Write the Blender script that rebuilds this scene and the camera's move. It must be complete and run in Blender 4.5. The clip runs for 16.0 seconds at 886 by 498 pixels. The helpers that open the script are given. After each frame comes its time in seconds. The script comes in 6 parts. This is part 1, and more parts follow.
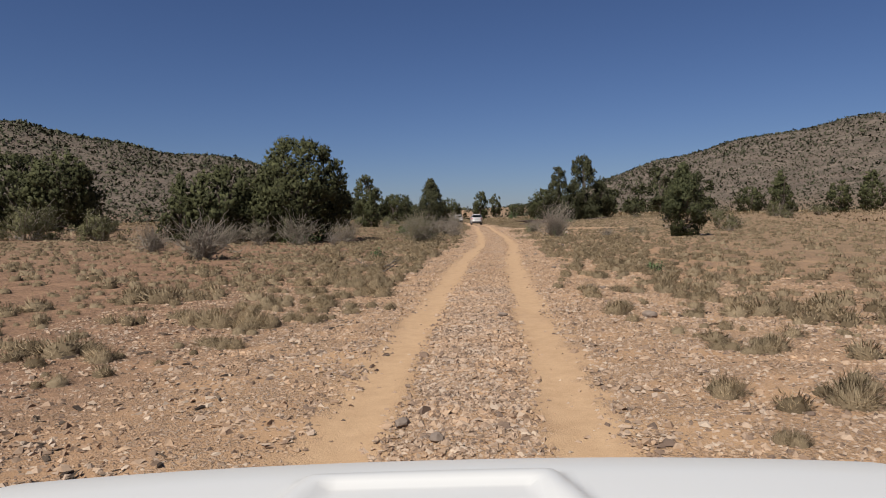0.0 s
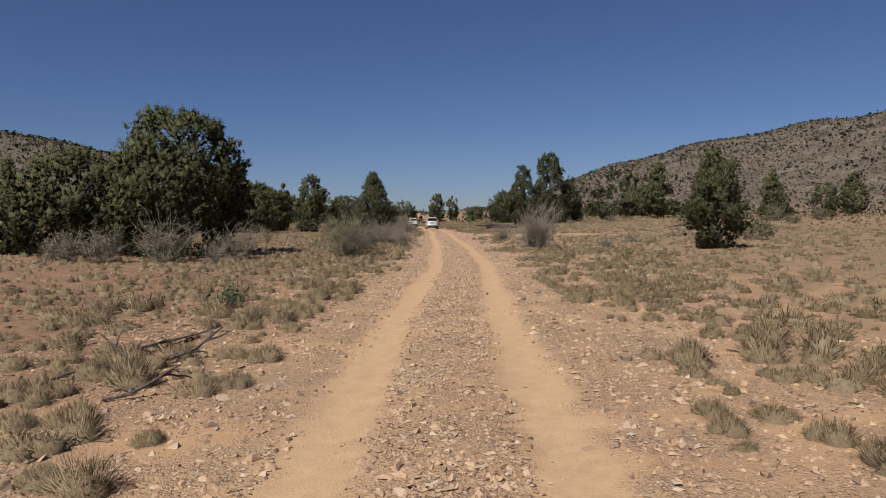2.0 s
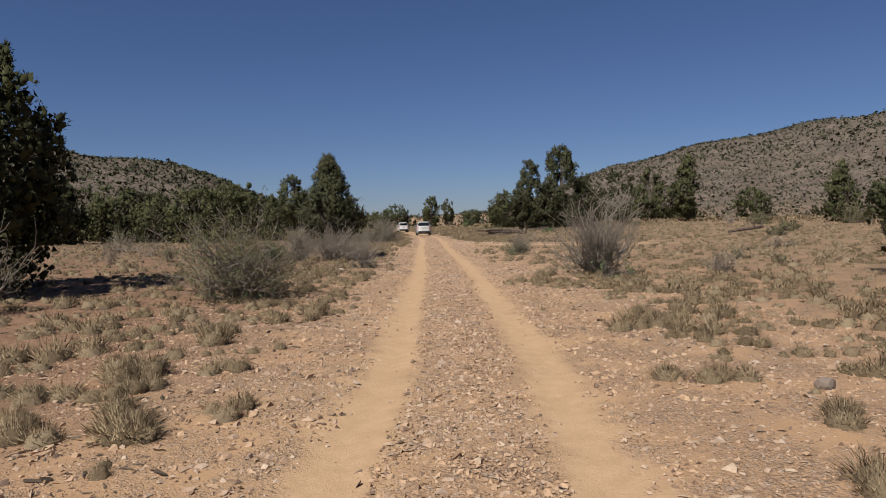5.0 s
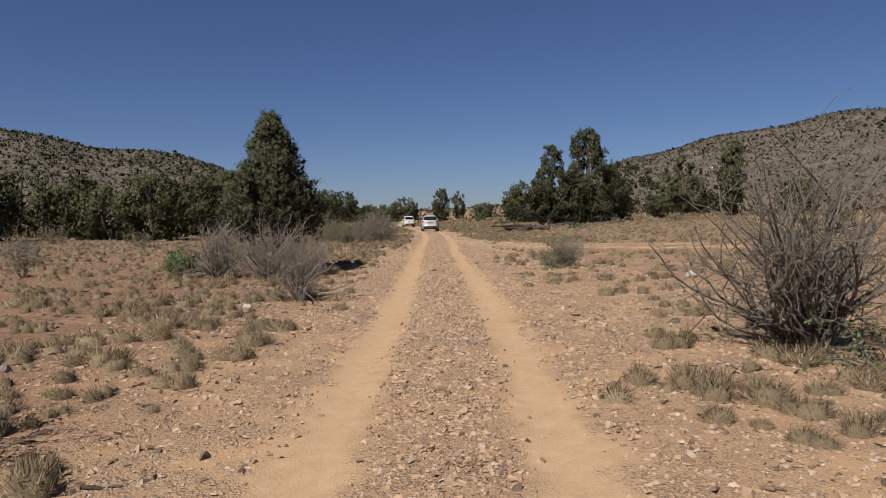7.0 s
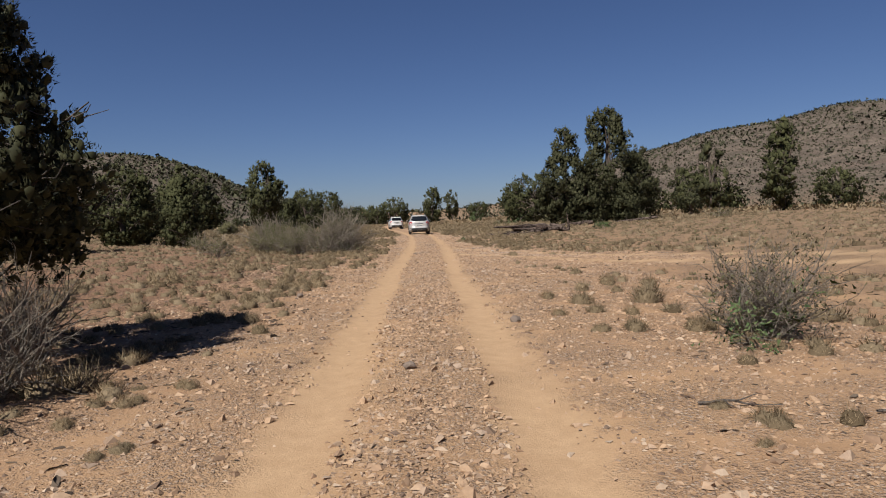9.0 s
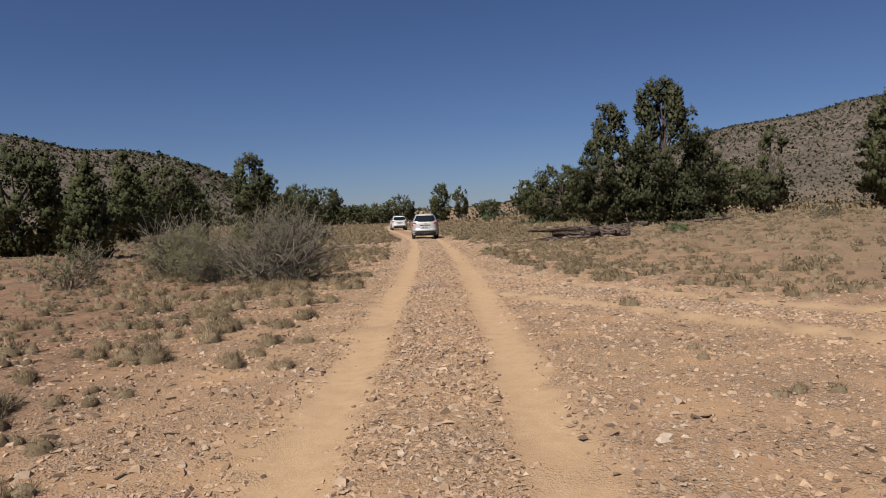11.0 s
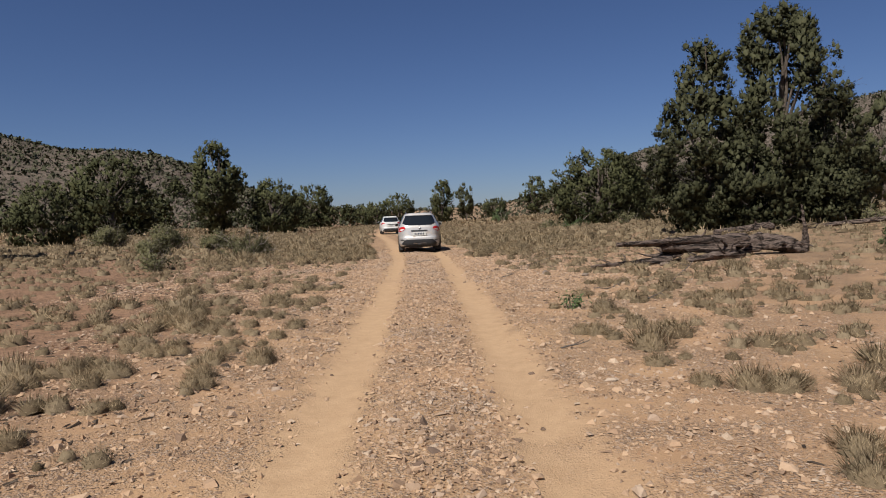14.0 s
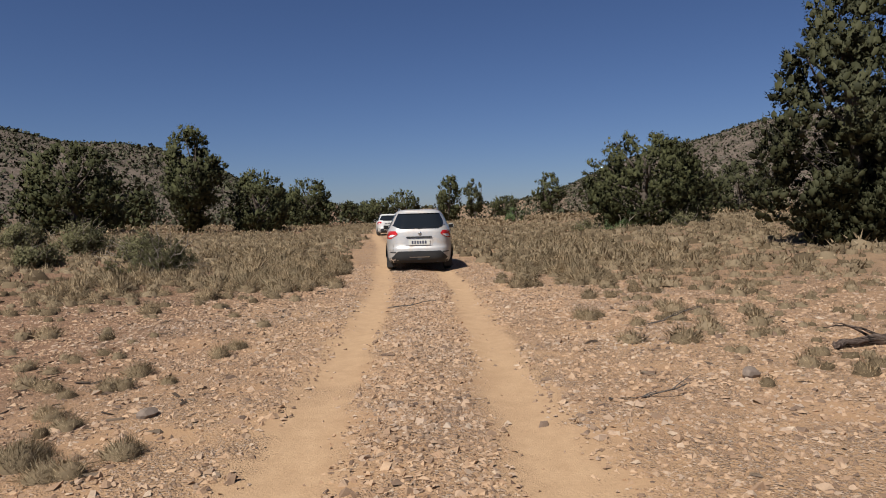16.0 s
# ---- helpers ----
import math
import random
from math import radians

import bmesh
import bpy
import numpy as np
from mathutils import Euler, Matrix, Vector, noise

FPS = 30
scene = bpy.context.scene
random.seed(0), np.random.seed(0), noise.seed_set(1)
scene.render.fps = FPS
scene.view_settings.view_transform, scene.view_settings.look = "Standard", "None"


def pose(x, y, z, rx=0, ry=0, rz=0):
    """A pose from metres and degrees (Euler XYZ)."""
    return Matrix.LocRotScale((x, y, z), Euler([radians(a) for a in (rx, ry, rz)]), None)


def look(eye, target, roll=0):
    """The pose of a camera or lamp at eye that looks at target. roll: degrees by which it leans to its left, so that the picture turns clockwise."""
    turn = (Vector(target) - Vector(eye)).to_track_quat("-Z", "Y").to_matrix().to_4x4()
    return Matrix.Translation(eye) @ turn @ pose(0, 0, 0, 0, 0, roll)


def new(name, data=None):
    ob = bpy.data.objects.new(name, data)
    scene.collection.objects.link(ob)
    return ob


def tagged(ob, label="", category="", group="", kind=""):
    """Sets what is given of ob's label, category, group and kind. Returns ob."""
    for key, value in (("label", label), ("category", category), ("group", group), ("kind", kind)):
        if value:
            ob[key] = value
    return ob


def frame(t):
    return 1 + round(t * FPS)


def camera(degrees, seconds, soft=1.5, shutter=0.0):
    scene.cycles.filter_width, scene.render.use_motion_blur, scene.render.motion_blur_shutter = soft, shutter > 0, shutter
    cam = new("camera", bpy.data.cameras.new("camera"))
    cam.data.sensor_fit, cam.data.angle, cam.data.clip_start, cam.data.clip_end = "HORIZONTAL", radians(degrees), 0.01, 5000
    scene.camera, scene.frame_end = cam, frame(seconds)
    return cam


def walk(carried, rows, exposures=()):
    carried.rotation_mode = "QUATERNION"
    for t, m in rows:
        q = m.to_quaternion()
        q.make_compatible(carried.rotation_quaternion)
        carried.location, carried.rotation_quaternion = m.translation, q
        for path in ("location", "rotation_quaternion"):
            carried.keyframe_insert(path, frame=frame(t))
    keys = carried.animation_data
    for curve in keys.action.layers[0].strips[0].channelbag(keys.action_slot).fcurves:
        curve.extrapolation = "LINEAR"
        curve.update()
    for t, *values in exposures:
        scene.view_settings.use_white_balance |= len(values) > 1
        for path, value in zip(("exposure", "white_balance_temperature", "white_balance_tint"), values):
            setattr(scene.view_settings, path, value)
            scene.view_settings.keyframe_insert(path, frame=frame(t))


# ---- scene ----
cam = camera(65.6, 16.0, soft=1.0)
PATH = [
    (0, (1.206, 0.113, 1.568), (1.126, 2.109, 1.472), -1.0),
    (0.5, (1.213, 3.439, 1.591), (1.159, 5.436, 1.496), -0.3),
    (1, (1.222, 6.672, 1.59), (1.204, 8.669, 1.495), -0.5),
    (1.5, (1.325, 9.804, 1.585), (1.341, 11.802, 1.493), -0.3),
    (2, (1.44, 12.717, 1.588), (1.487, 14.715, 1.499), -0.8),
    (2.5, (1.495, 15.438, 1.584), (1.566, 17.435, 1.497), -0.9),
    (3, (1.631, 18.168, 1.573), (1.709, 20.165, 1.489), -1.0),
    (3.5, (1.747, 20.691, 1.574), (1.822, 22.688, 1.495), -1.5),
    (4, (1.803, 23.231, 1.562), (1.877, 25.228, 1.486), -1.5),
    (6.5, (2.647, 35.841, 1.571), (2.677, 37.839, 1.485), -0.8),
    (7, (2.694, 39.098, 1.596), (2.72, 41.095, 1.502), -1.0),
    (7.5, (2.739, 42.479, 1.572), (2.764, 44.476, 1.477), -1.5),
    (8, (2.805, 45.704, 1.582), (2.836, 47.701, 1.486), -1.8),
    (8.5, (2.866, 49.037, 1.58), (2.908, 51.034, 1.483), -1.6),
    (9, (2.903, 52.549, 1.473), (2.951, 54.547, 1.381), -1.9),
    (11.5, (2.865, 69.319, 1.58), (2.889, 71.317, 1.484), -1.8),
    (12, (2.864, 72.408, 1.585), (2.887, 74.406, 1.492), -1.7),
    (12.5, (2.917, 75.405, 1.595), (2.937, 77.403, 1.501), -1.6),
    (13, (2.94, 78.296, 1.609), (2.961, 80.294, 1.511), -1.8),
    (13.5, (2.979, 81.208, 1.573), (3.003, 83.206, 1.476), -1.9),
    (14, (3.013, 84.14, 1.561), (3.035, 86.138, 1.466), -2.1),
    (14.5, (3.019, 86.941, 1.562), (3.037, 88.938, 1.467), -1.9),
    (15, (2.994, 89.706, 1.577), (3.007, 91.703, 1.48), -2.0),
    (15.5, (2.954, 92.495, 1.551), (2.965, 94.493, 1.456), -1.4),
    (16, (2.932, 95.238, 1.588), (2.938, 97.235, 1.488), -1.5),
]
walk(cam, [(t, look(eye, target, roll)) for t, eye, target, roll in PATH],
     exposures=[(0.0, 0.27, 6150, 10), (16.0, 0.27, 6150, 10)])

# ---- world, sun, exposure ----
SUN_EL, SUN_AZ = 52.0, 215.0      # degrees; azimuth of the sun clockwise from +y (behind and to the left)
world = bpy.data.worlds.new("sky")
scene.world = world
world.use_nodes = True
wn = world.node_tree.nodes
wn.clear()
sky = wn.new("ShaderNodeTexSky")
sky.sky_type = "NISHITA"
sky.sun_disc = False
sky.sun_elevation = radians(SUN_EL)
sky.sun_rotation = radians(SUN_AZ)
sky.altitude = 1500
sky.air_density = 1.0
sky.dust_density = 0.8
sky.ozone_density = 4.0
wb = wn.new("ShaderNodeBackground")
wb.inputs["Strength"].default_value = 0.04
wo = wn.new("ShaderNodeOutputWorld")
tint = wn.new("ShaderNodeMix")
tint.data_type, tint.blend_type = "RGBA", "MULTIPLY"
tint.inputs[0].default_value = 1.0
tint.inputs[7].default_value = (0.93, 0.95, 1.15, 1)
world.node_tree.links.new(sky.outputs[0], tint.inputs[6])
world.node_tree.links.new(tint.outputs[2], wb.inputs[0])
world.node_tree.links.new(wb.outputs[0], wo.inputs[0])

sun_data = bpy.data.lights.new("sun", "SUN")
sun_data.energy = 5.0
sun_data.angle = radians(0.53)
sun_data.color = (1.0, 0.965, 0.91)
sun = new("sun", sun_data)
sa, se = radians(SUN_AZ), radians(SUN_EL)
sun_from = Vector((math.sin(sa) * math.cos(se), math.cos(sa) * math.cos(se), math.sin(se)))
sun.matrix_world = look(sun_from * 60, (0, 0, 0))

# ---- helpers ----


def smooth(a, b, v):
    t = np.clip((np.asarray(v, float) - a) / (b - a), 0, 1)
    return t * t * (3 - 2 * t)


def wave(x, y, seed=0.0):
    """Cheap smooth noise in about -1..1, from summed waves."""
    s = seed * 12.9898
    return (np.sin(0.9 * x + 1.3 * y + s) + np.sin(-1.7 * x + 0.8 * y + 1.7 * s + 1.1)
            + np.sin(2.3 * x + 2.9 * y + 0.6 * s + 2.3) * 0.7 + np.sin(3.1 * x - 2.2 * y + 2.4 * s + 4.0) * 0.6) / 3.3


def mesh_of(name, verts, faces, mat, smooth_shade=False):
    me = bpy.data.meshes.new(name)
    me.from_pydata(verts, [], faces)
    me.materials.append(mat)
    if smooth_shade:
        me.polygons.foreach_set("use_smooth", [True] * len(me.polygons))
    me.update()
    return me


def outward(verts, centre, lift=0.3, rough=0.25, seed=1):
    """Directions from the middle of a bush or tuft, for soft shading of its leaves."""
    d = verts - centre
    d = d / (np.linalg.norm(d, axis=1)[:, None] + 1e-9) + np.array([0, 0, lift])
    jitter = np.random.default_rng(seed).normal(0, rough, (len(d) // 3 + 1, 3))
    d = d + np.repeat(jitter, 3, 0)[:len(d)]
    return d / (np.linalg.norm(d, axis=1)[:, None] + 1e-9)


def tri_mesh(name, verts, tris, mat, smooth_shade=False, normals=None):
    """A mesh from an array of corners and an array of triangles or quads."""
    me = bpy.data.meshes.new(name)
    if normals is not None:
        smooth_shade = True
        p = verts[tris]
        flat = np.cross(p[:, 1] - p[:, 0], p[:, 2] - p[:, 0])
        back = (flat * normals[tris[:, 0]]).sum(1) < 0
        tris = np.where(back[:, None], tris[:, ::-1], tris)
    n, k = tris.shape
    me.vertices.add(len(verts))
    me.vertices.foreach_set("co", np.ascontiguousarray(verts, np.float32).ravel())
    me.loops.add(n * k)
    me.loops.foreach_set("vertex_index", np.ascontiguousarray(tris, np.int32).ravel())
    me.polygons.add(n)
    me.polygons.foreach_set("loop_start", np.arange(0, n * k, k, dtype=np.int32))
    me.polygons.foreach_set("use_smooth", np.full(n, smooth_shade))
    me.materials.append(mat)
    me.update(calc_edges=True)
    if normals is not None:
        turned = me.attributes.new("custom_normal", "FLOAT_VECTOR", "POINT")
        turned.data.foreach_set("vector", np.ascontiguousarray(normals, np.float32).ravel())
    return me


def part(name, me, parent, label=""):
    ob = new(name, me)
    ob.parent = parent
    if label:
        tagged(ob, label)
    return ob


def thing(name, label, category, place, turn=0.0, group="", kind=""):
    ob = new(name)
    ob.matrix_basis = pose(*place, 0, 0, turn)
    ob.empty_display_size = 0.2
    return tagged(ob, label, category, group, kind)


def from_bm(name, bm, mat, smooth_shade=False):
    me = bpy.data.meshes.new(name)
    bm.to_mesh(me)
    bm.free()
    me.materials.append(mat)
    if smooth_shade:
        me.polygons.foreach_set("use_smooth", [True] * len(me.polygons))
    return me


# ---- materials ----
class Nodes:
    def __init__(self, name):
        self.mat = bpy.data.materials.new(name)
        self.mat.use_nodes = True
        self.tree = self.mat.node_tree
        self.bsdf = self.tree.nodes["Principled BSDF"]

    def add(self, kind, **values):
        node = self.tree.nodes.new(kind)
        for key, value in values.items():
            node.inputs[key.replace("_", " ")].default_value = value
        return node

    def link(self, a, b):
        self.tree.links.new(a, b)

    def noise(self, scale, detail=4.0, rough=0.6, vector=None):
        n = self.add("ShaderNodeTexNoise", Scale=scale, Detail=detail, Roughness=rough)
        if vector is not None:
            self.link(vector, n.inputs["Vector"])
        return n.outputs["Fac"]

    def ramp(self, fac, stops):
        r = self.tree.nodes.new("ShaderNodeValToRGB")
        el = r.color_ramp.elements
        while len(el) < len(stops):
            el.new(0.5)
        for e, (at, col) in zip(el, stops):
            e.position, e.color = at, (*col, 1)
        self.link(fac, r.inputs[0])
        return r.outputs[0]

    def mix(self, fac, a, b, how="MIX"):
        m = self.tree.nodes.new("ShaderNodeMix")
        m.data_type, m.blend_type = "RGBA", how
        for value, socket in ((fac, m.inputs[0]), (a, m.inputs[6]), (b, m.inputs[7])):
            if isinstance(value, (int, float)):
                socket.default_value = value
            elif isinstance(value, tuple):
                socket.default_value = (*value, 1)
            else:
                self.link(value, socket)
        return m.outputs[2]

    def math(self, op, a, b=0.0, c=0.0):
        m = self.tree.nodes.new("ShaderNodeMath")
        m.operation = op
        for value, socket in zip((a, b, c), m.inputs):
            if isinstance(value, (int, float)):
                socket.default_value = value
            else:
                self.link(value, socket)
        return m.outputs[0]

    def step(self, value, lo, hi):
        m = self.tree.nodes.new("ShaderNodeMapRange")
        m.interpolation_type = "SMOOTHSTEP"
        self.link(value, m.inputs[0])
        m.inputs[1].default_value, m.inputs[2].default_value = lo, hi
        return m.outputs[0]

    def place(self):
        return self.tree.nodes.new("ShaderNodeNewGeometry").outputs["Position"]

    def local(self):
        return self.tree.nodes.new("ShaderNodeTexCoord").outputs["Object"]

    def island(self):
        return self.tree.nodes.new("ShaderNodeNewGeometry").outputs["Random Per Island"]

    def bump(self, height, strength, distance):
        b = self.add("ShaderNodeBump", Strength=strength, Distance=distance)
        self.link(height, b.inputs["Height"])
        self.link(b.outputs[0], self.bsdf.inputs["Normal"])

    def done(self, color=None, rough=0.8, metal=0.0, spec=0.3):
        if color is not None:
            if isinstance(color, tuple):
                self.bsdf.inputs["Base Color"].default_value = (*color, 1)
            else:
                self.link(color, self.bsdf.inputs["Base Color"])
        if isinstance(rough, (int, float)):
            self.bsdf.inputs["Roughness"].default_value = rough
        else:
            self.link(rough, self.bsdf.inputs["Roughness"])
        self.bsdf.inputs["Metallic"].default_value = metal
        self.bsdf.inputs["Specular IOR Level"].default_value = spec
        return self.mat


def ground_material():
    n = Nodes("desert_soil")
    pos = n.place()
    off = n.add("ShaderNodeAttribute")
    off.attribute_name = "road_offset"
    hill = n.add("ShaderNodeAttribute")
    hill.attribute_name = "slope"
    side = off.outputs["Fac"]
    fine = n.noise(38, 6, 0.7, pos)
    mid = n.noise(2.2, 5, 0.65, pos)
    big = n.noise(0.23, 4, 0.6, pos)
    soil = n.ramp(mid, [(0.25, (0.28, 0.165, 0.086)), (0.5, (0.37, 0.222, 0.118)), (0.75, (0.44, 0.275, 0.15))])
    soil = n.mix(n.step(big, 0.35, 0.7), soil, (0.395, 0.242, 0.125))
    # small stones between the modelled ones, at two sizes, with shade painted into their gaps
    ways = n.math("ADD", n.math("ABSOLUTE", side), n.math("MULTIPLY", n.math("SUBTRACT", mid, 0.5), 0.8))
    rut = n.math("SUBTRACT", 1.0, n.step(n.math("ABSOLUTE", n.math("SUBTRACT", ways, 0.86)), 0.1, 0.54))
    rut = n.math("MULTIPLY", rut, n.step(n.noise(0.35, 3, 0.6, pos), 0.15, 0.45))
    branch = n.add("ShaderNodeAttribute")
    branch.attribute_name = "side_rut"
    rut = n.math("MAXIMUM", rut, branch.outputs["Fac"])
    pebbly = n.math("MULTIPLY", n.step(n.noise(1.1, 5, 0.7, pos), 0.34, 0.6), n.math("SUBTRACT", 1.0, rut))
    col, relief = soil, None
    for size, part_of in ((58.0, 0.85), (31.0, 0.6)):
        cells = n.add("ShaderNodeTexVoronoi")
        cells.voronoi_dimensions = "2D"
        cells.inputs["Scale"].default_value = size
        n.link(pos, cells.inputs["Vector"])
        apart = n.tree.nodes.new("ShaderNodeSeparateColor")
        n.link(cells.outputs["Color"], apart.inputs[0])
        tone = n.ramp(apart.outputs[0], [(0.0, (0.12, 0.08, 0.055)), (0.3, (0.25, 0.163, 0.105)), (0.6, (0.4, 0.278, 0.183)), (0.8, (0.33, 0.25, 0.195)), (1.0, (0.56, 0.445, 0.335))])
        inside = n.math("MULTIPLY", n.math("LESS_THAN", apart.outputs[1], part_of), pebbly)
        there = n.math("MULTIPLY", inside, n.math("SUBTRACT", 1.0, n.step(cells.outputs["Distance"], 0.32, 0.46)))
        gap_shade = n.math("MULTIPLY", inside, n.step(cells.outputs["Distance"], 0.44, 0.6))
        col = n.mix(n.math("MULTIPLY", gap_shade, 0.3), col, (0.15, 0.092, 0.053))
        col = n.mix(n.math("MULTIPLY", there, 0.62), col, tone)
        lump = n.math("MULTIPLY", there, n.math("SUBTRACT", 1.0, cells.outputs["Distance"]))
        relief = lump if relief is None else n.math("ADD", relief, lump)
    # unworn soil away from the ruts: browner, with litter and crust
    wild = n.math("ADD", n.math("MULTIPLY", n.step(n.math("MULTIPLY", side, -1.0), 1.6, 5.0), 0.88), n.math("MULTIPLY", n.step(side, 2.5, 8.0), 0.25))
    crust = n.ramp(n.noise(7.0, 6, 0.75, pos), [(0.35, (0.125, 0.07, 0.041)), (0.52, (0.235, 0.134, 0.078)), (0.7, (0.36, 0.212, 0.124))])
    col = n.mix(wild, col, crust)
    straw = n.ramp(n.noise(3.0, 6, 0.75, pos), [(0.35, (0.13, 0.092, 0.053)), (0.6, (0.23, 0.166, 0.096))])
    far_off = n.math("ADD", n.math("MULTIPLY", n.step(side, 5.0, 14.0), 0.45), n.math("MULTIPLY", n.step(n.math("MULTIPLY", side, -1.0), 8.0, 30.0), 0.35))
    col = n.mix(far_off, col, straw)
    track = n.ramp(n.noise(5.5, 5, 0.7, pos), [(0.3, (0.37, 0.234, 0.126)), (0.7, (0.485, 0.319, 0.178))])
    col = n.mix(n.math("MULTIPLY", rut, 0.7), col, track)
    col = n.mix(n.math("MULTIPLY", branch.outputs["Fac"], 0.75), col, (0.45, 0.295, 0.16))
    col = n.mix(0.35, col, n.ramp(fine, [(0.3, (0.4, 0.4, 0.4)), (0.7, (0.6, 0.6, 0.6))]), "OVERLAY")
    # stony hillside: grey scree, reddish ledges, pale dry grass
    scree = n.ramp(n.noise(0.06, 6, 0.75, pos), [(0.3, (0.066, 0.049, 0.035)), (0.5, (0.112, 0.083, 0.06)), (0.68, (0.175, 0.132, 0.096))])
    stretched = n.add("ShaderNodeMapping")
    stretched.inputs["Scale"].default_value = (0.02, 0.02, 0.35)
    n.link(pos, stretched.inputs["Vector"])
    ledge = n.step(n.noise(1.0, 4, 0.6, stretched.outputs[0]), 0.56, 0.66)
    scree = n.mix(n.math("MULTIPLY", ledge, 0.4), scree, (0.13, 0.085, 0.062))
    brush = n.step(n.noise(0.22, 4, 0.7, pos), 0.5, 0.6)
    scree = n.mix(n.math("MULTIPLY", brush, 0.55), scree, (0.06, 0.056, 0.036))
    rubble = n.step(n.noise(0.6, 5, 0.75, pos), 0.52, 0.62)
    scree = n.mix(n.math("MULTIPLY", rubble, 0.5), scree, (0.21, 0.165, 0.125))
    col = n.mix(hill.outputs["Fac"], col, scree)
    height = n.math("ADD", n.math("MULTIPLY", fine, 0.4), n.math("MULTIPLY", relief, 0.8))
    n.bump(height, 0.85, 0.02)
    return n.done(col, 0.95, 0, 0.15)


def island_material(name, stops, rough=0.85, scale=20.0, spec=0.2, through_light=0.0):
    """Colour varied piece by piece, with grain over it."""
    n = Nodes(name)
    col = n.ramp(n.island(), stops)
    grain = n.noise(scale, 4, 0.65, n.local())
    col = n.mix(0.4, col, n.ramp(grain, [(0.25, (0.32, 0.32, 0.32)), (0.75, (0.68, 0.68, 0.68))]), "OVERLAY")
    n.bump(grain, 0.3, 0.01)
    mat = n.done(col, rough, 0, spec)
    if through_light:
        thin = n.add("ShaderNodeBsdfTranslucent")
        n.link(col, thin.inputs["Color"])
        both = n.tree.nodes.new("ShaderNodeMixShader")
        both.inputs[0].default_value = through_light
        n.link(n.bsdf.outputs[0], both.inputs[1])
        n.link(thin.outputs[0], both.inputs[2])
        n.link(both.outputs[0], n.tree.nodes["Material Output"].inputs["Surface"])
    return mat


def bark_material(name, dark, light, scale=14.0):
    n = Nodes(name)
    m = n.add("ShaderNodeMapping")
    m.inputs["Scale"].default_value = (3.0, 3.0, 0.5)
    n.link(n.local(), m.inputs["Vector"])
    grain = n.noise(scale, 6, 0.7, m.outputs[0])
    blotch = n.noise(1.7, 3, 0.6, n.local())
    col = n.ramp(grain, [(0.3, dark), (0.7, light)])
    col = n.mix(n.math("MULTIPLY", blotch, 0.5), col, tuple(0.55 * c for c in dark))
    n.bump(grain, 1.0, 0.05)
    return n.done(col, 0.95, 0, 0.1)


def paint_material(name, color, metal, rough, dust=0.25):
    n = Nodes(name)
    dirt = n.math("MULTIPLY", n.step(n.noise(3.0, 5, 0.65, n.local()), 0.42, 0.75), dust)
    col = n.mix(dirt, color, (0.42, 0.3, 0.2))
    n.bsdf.inputs["Coat Weight"].default_value = 0.5 if metal else 0.15
    n.bsdf.inputs["Coat Roughness"].default_value = 0.12
    r = n.math("ADD", rough, n.math("MULTIPLY", dirt, 0.8))
    return n.done(col, r, metal, 0.5)


def plain_material(name, color, rough, metal=0.0, grain=60.0, spec=0.4):
    n = Nodes(name)
    g = n.noise(grain, 3, 0.6, n.local())
    col = n.mix(0.25, color, n.ramp(g, [(0.3, (0.4, 0.4, 0.4)), (0.7, (0.6, 0.6, 0.6))]), "OVERLAY")
    return n.done(col, rough, metal, spec)


def grass_material():
    """Dry blades, straw-coloured in some cushions and grey-green in others."""
    n = Nodes("dry_bunchgrass")
    straw = n.ramp(n.island(), [(0.0, (0.17, 0.119, 0.067)), (0.35, (0.29, 0.208, 0.118)), (0.7, (0.4, 0.296, 0.175)), (1.0, (0.24, 0.174, 0.098))])
    green = n.ramp(n.island(), [(0.0, (0.13, 0.096, 0.054)), (0.5, (0.23, 0.174, 0.103)), (1.0, (0.33, 0.254, 0.156))])
    col = n.mix(n.step(n.noise(1.6, 2, 0.5, n.place()), 0.4, 0.62), straw, green)
    mat = n.done(col, 0.9, 0, 0.1)
    thin = n.add("ShaderNodeBsdfTranslucent")
    n.link(col, thin.inputs["Color"])
    both = n.tree.nodes.new("ShaderNodeMixShader")
    both.inputs[0].default_value = 0.25
    n.link(n.bsdf.outputs[0], both.inputs[1])
    n.link(thin.outputs[0], both.inputs[2])
    n.link(both.outputs[0], n.tree.nodes["Material Output"].inputs["Surface"])
    return mat


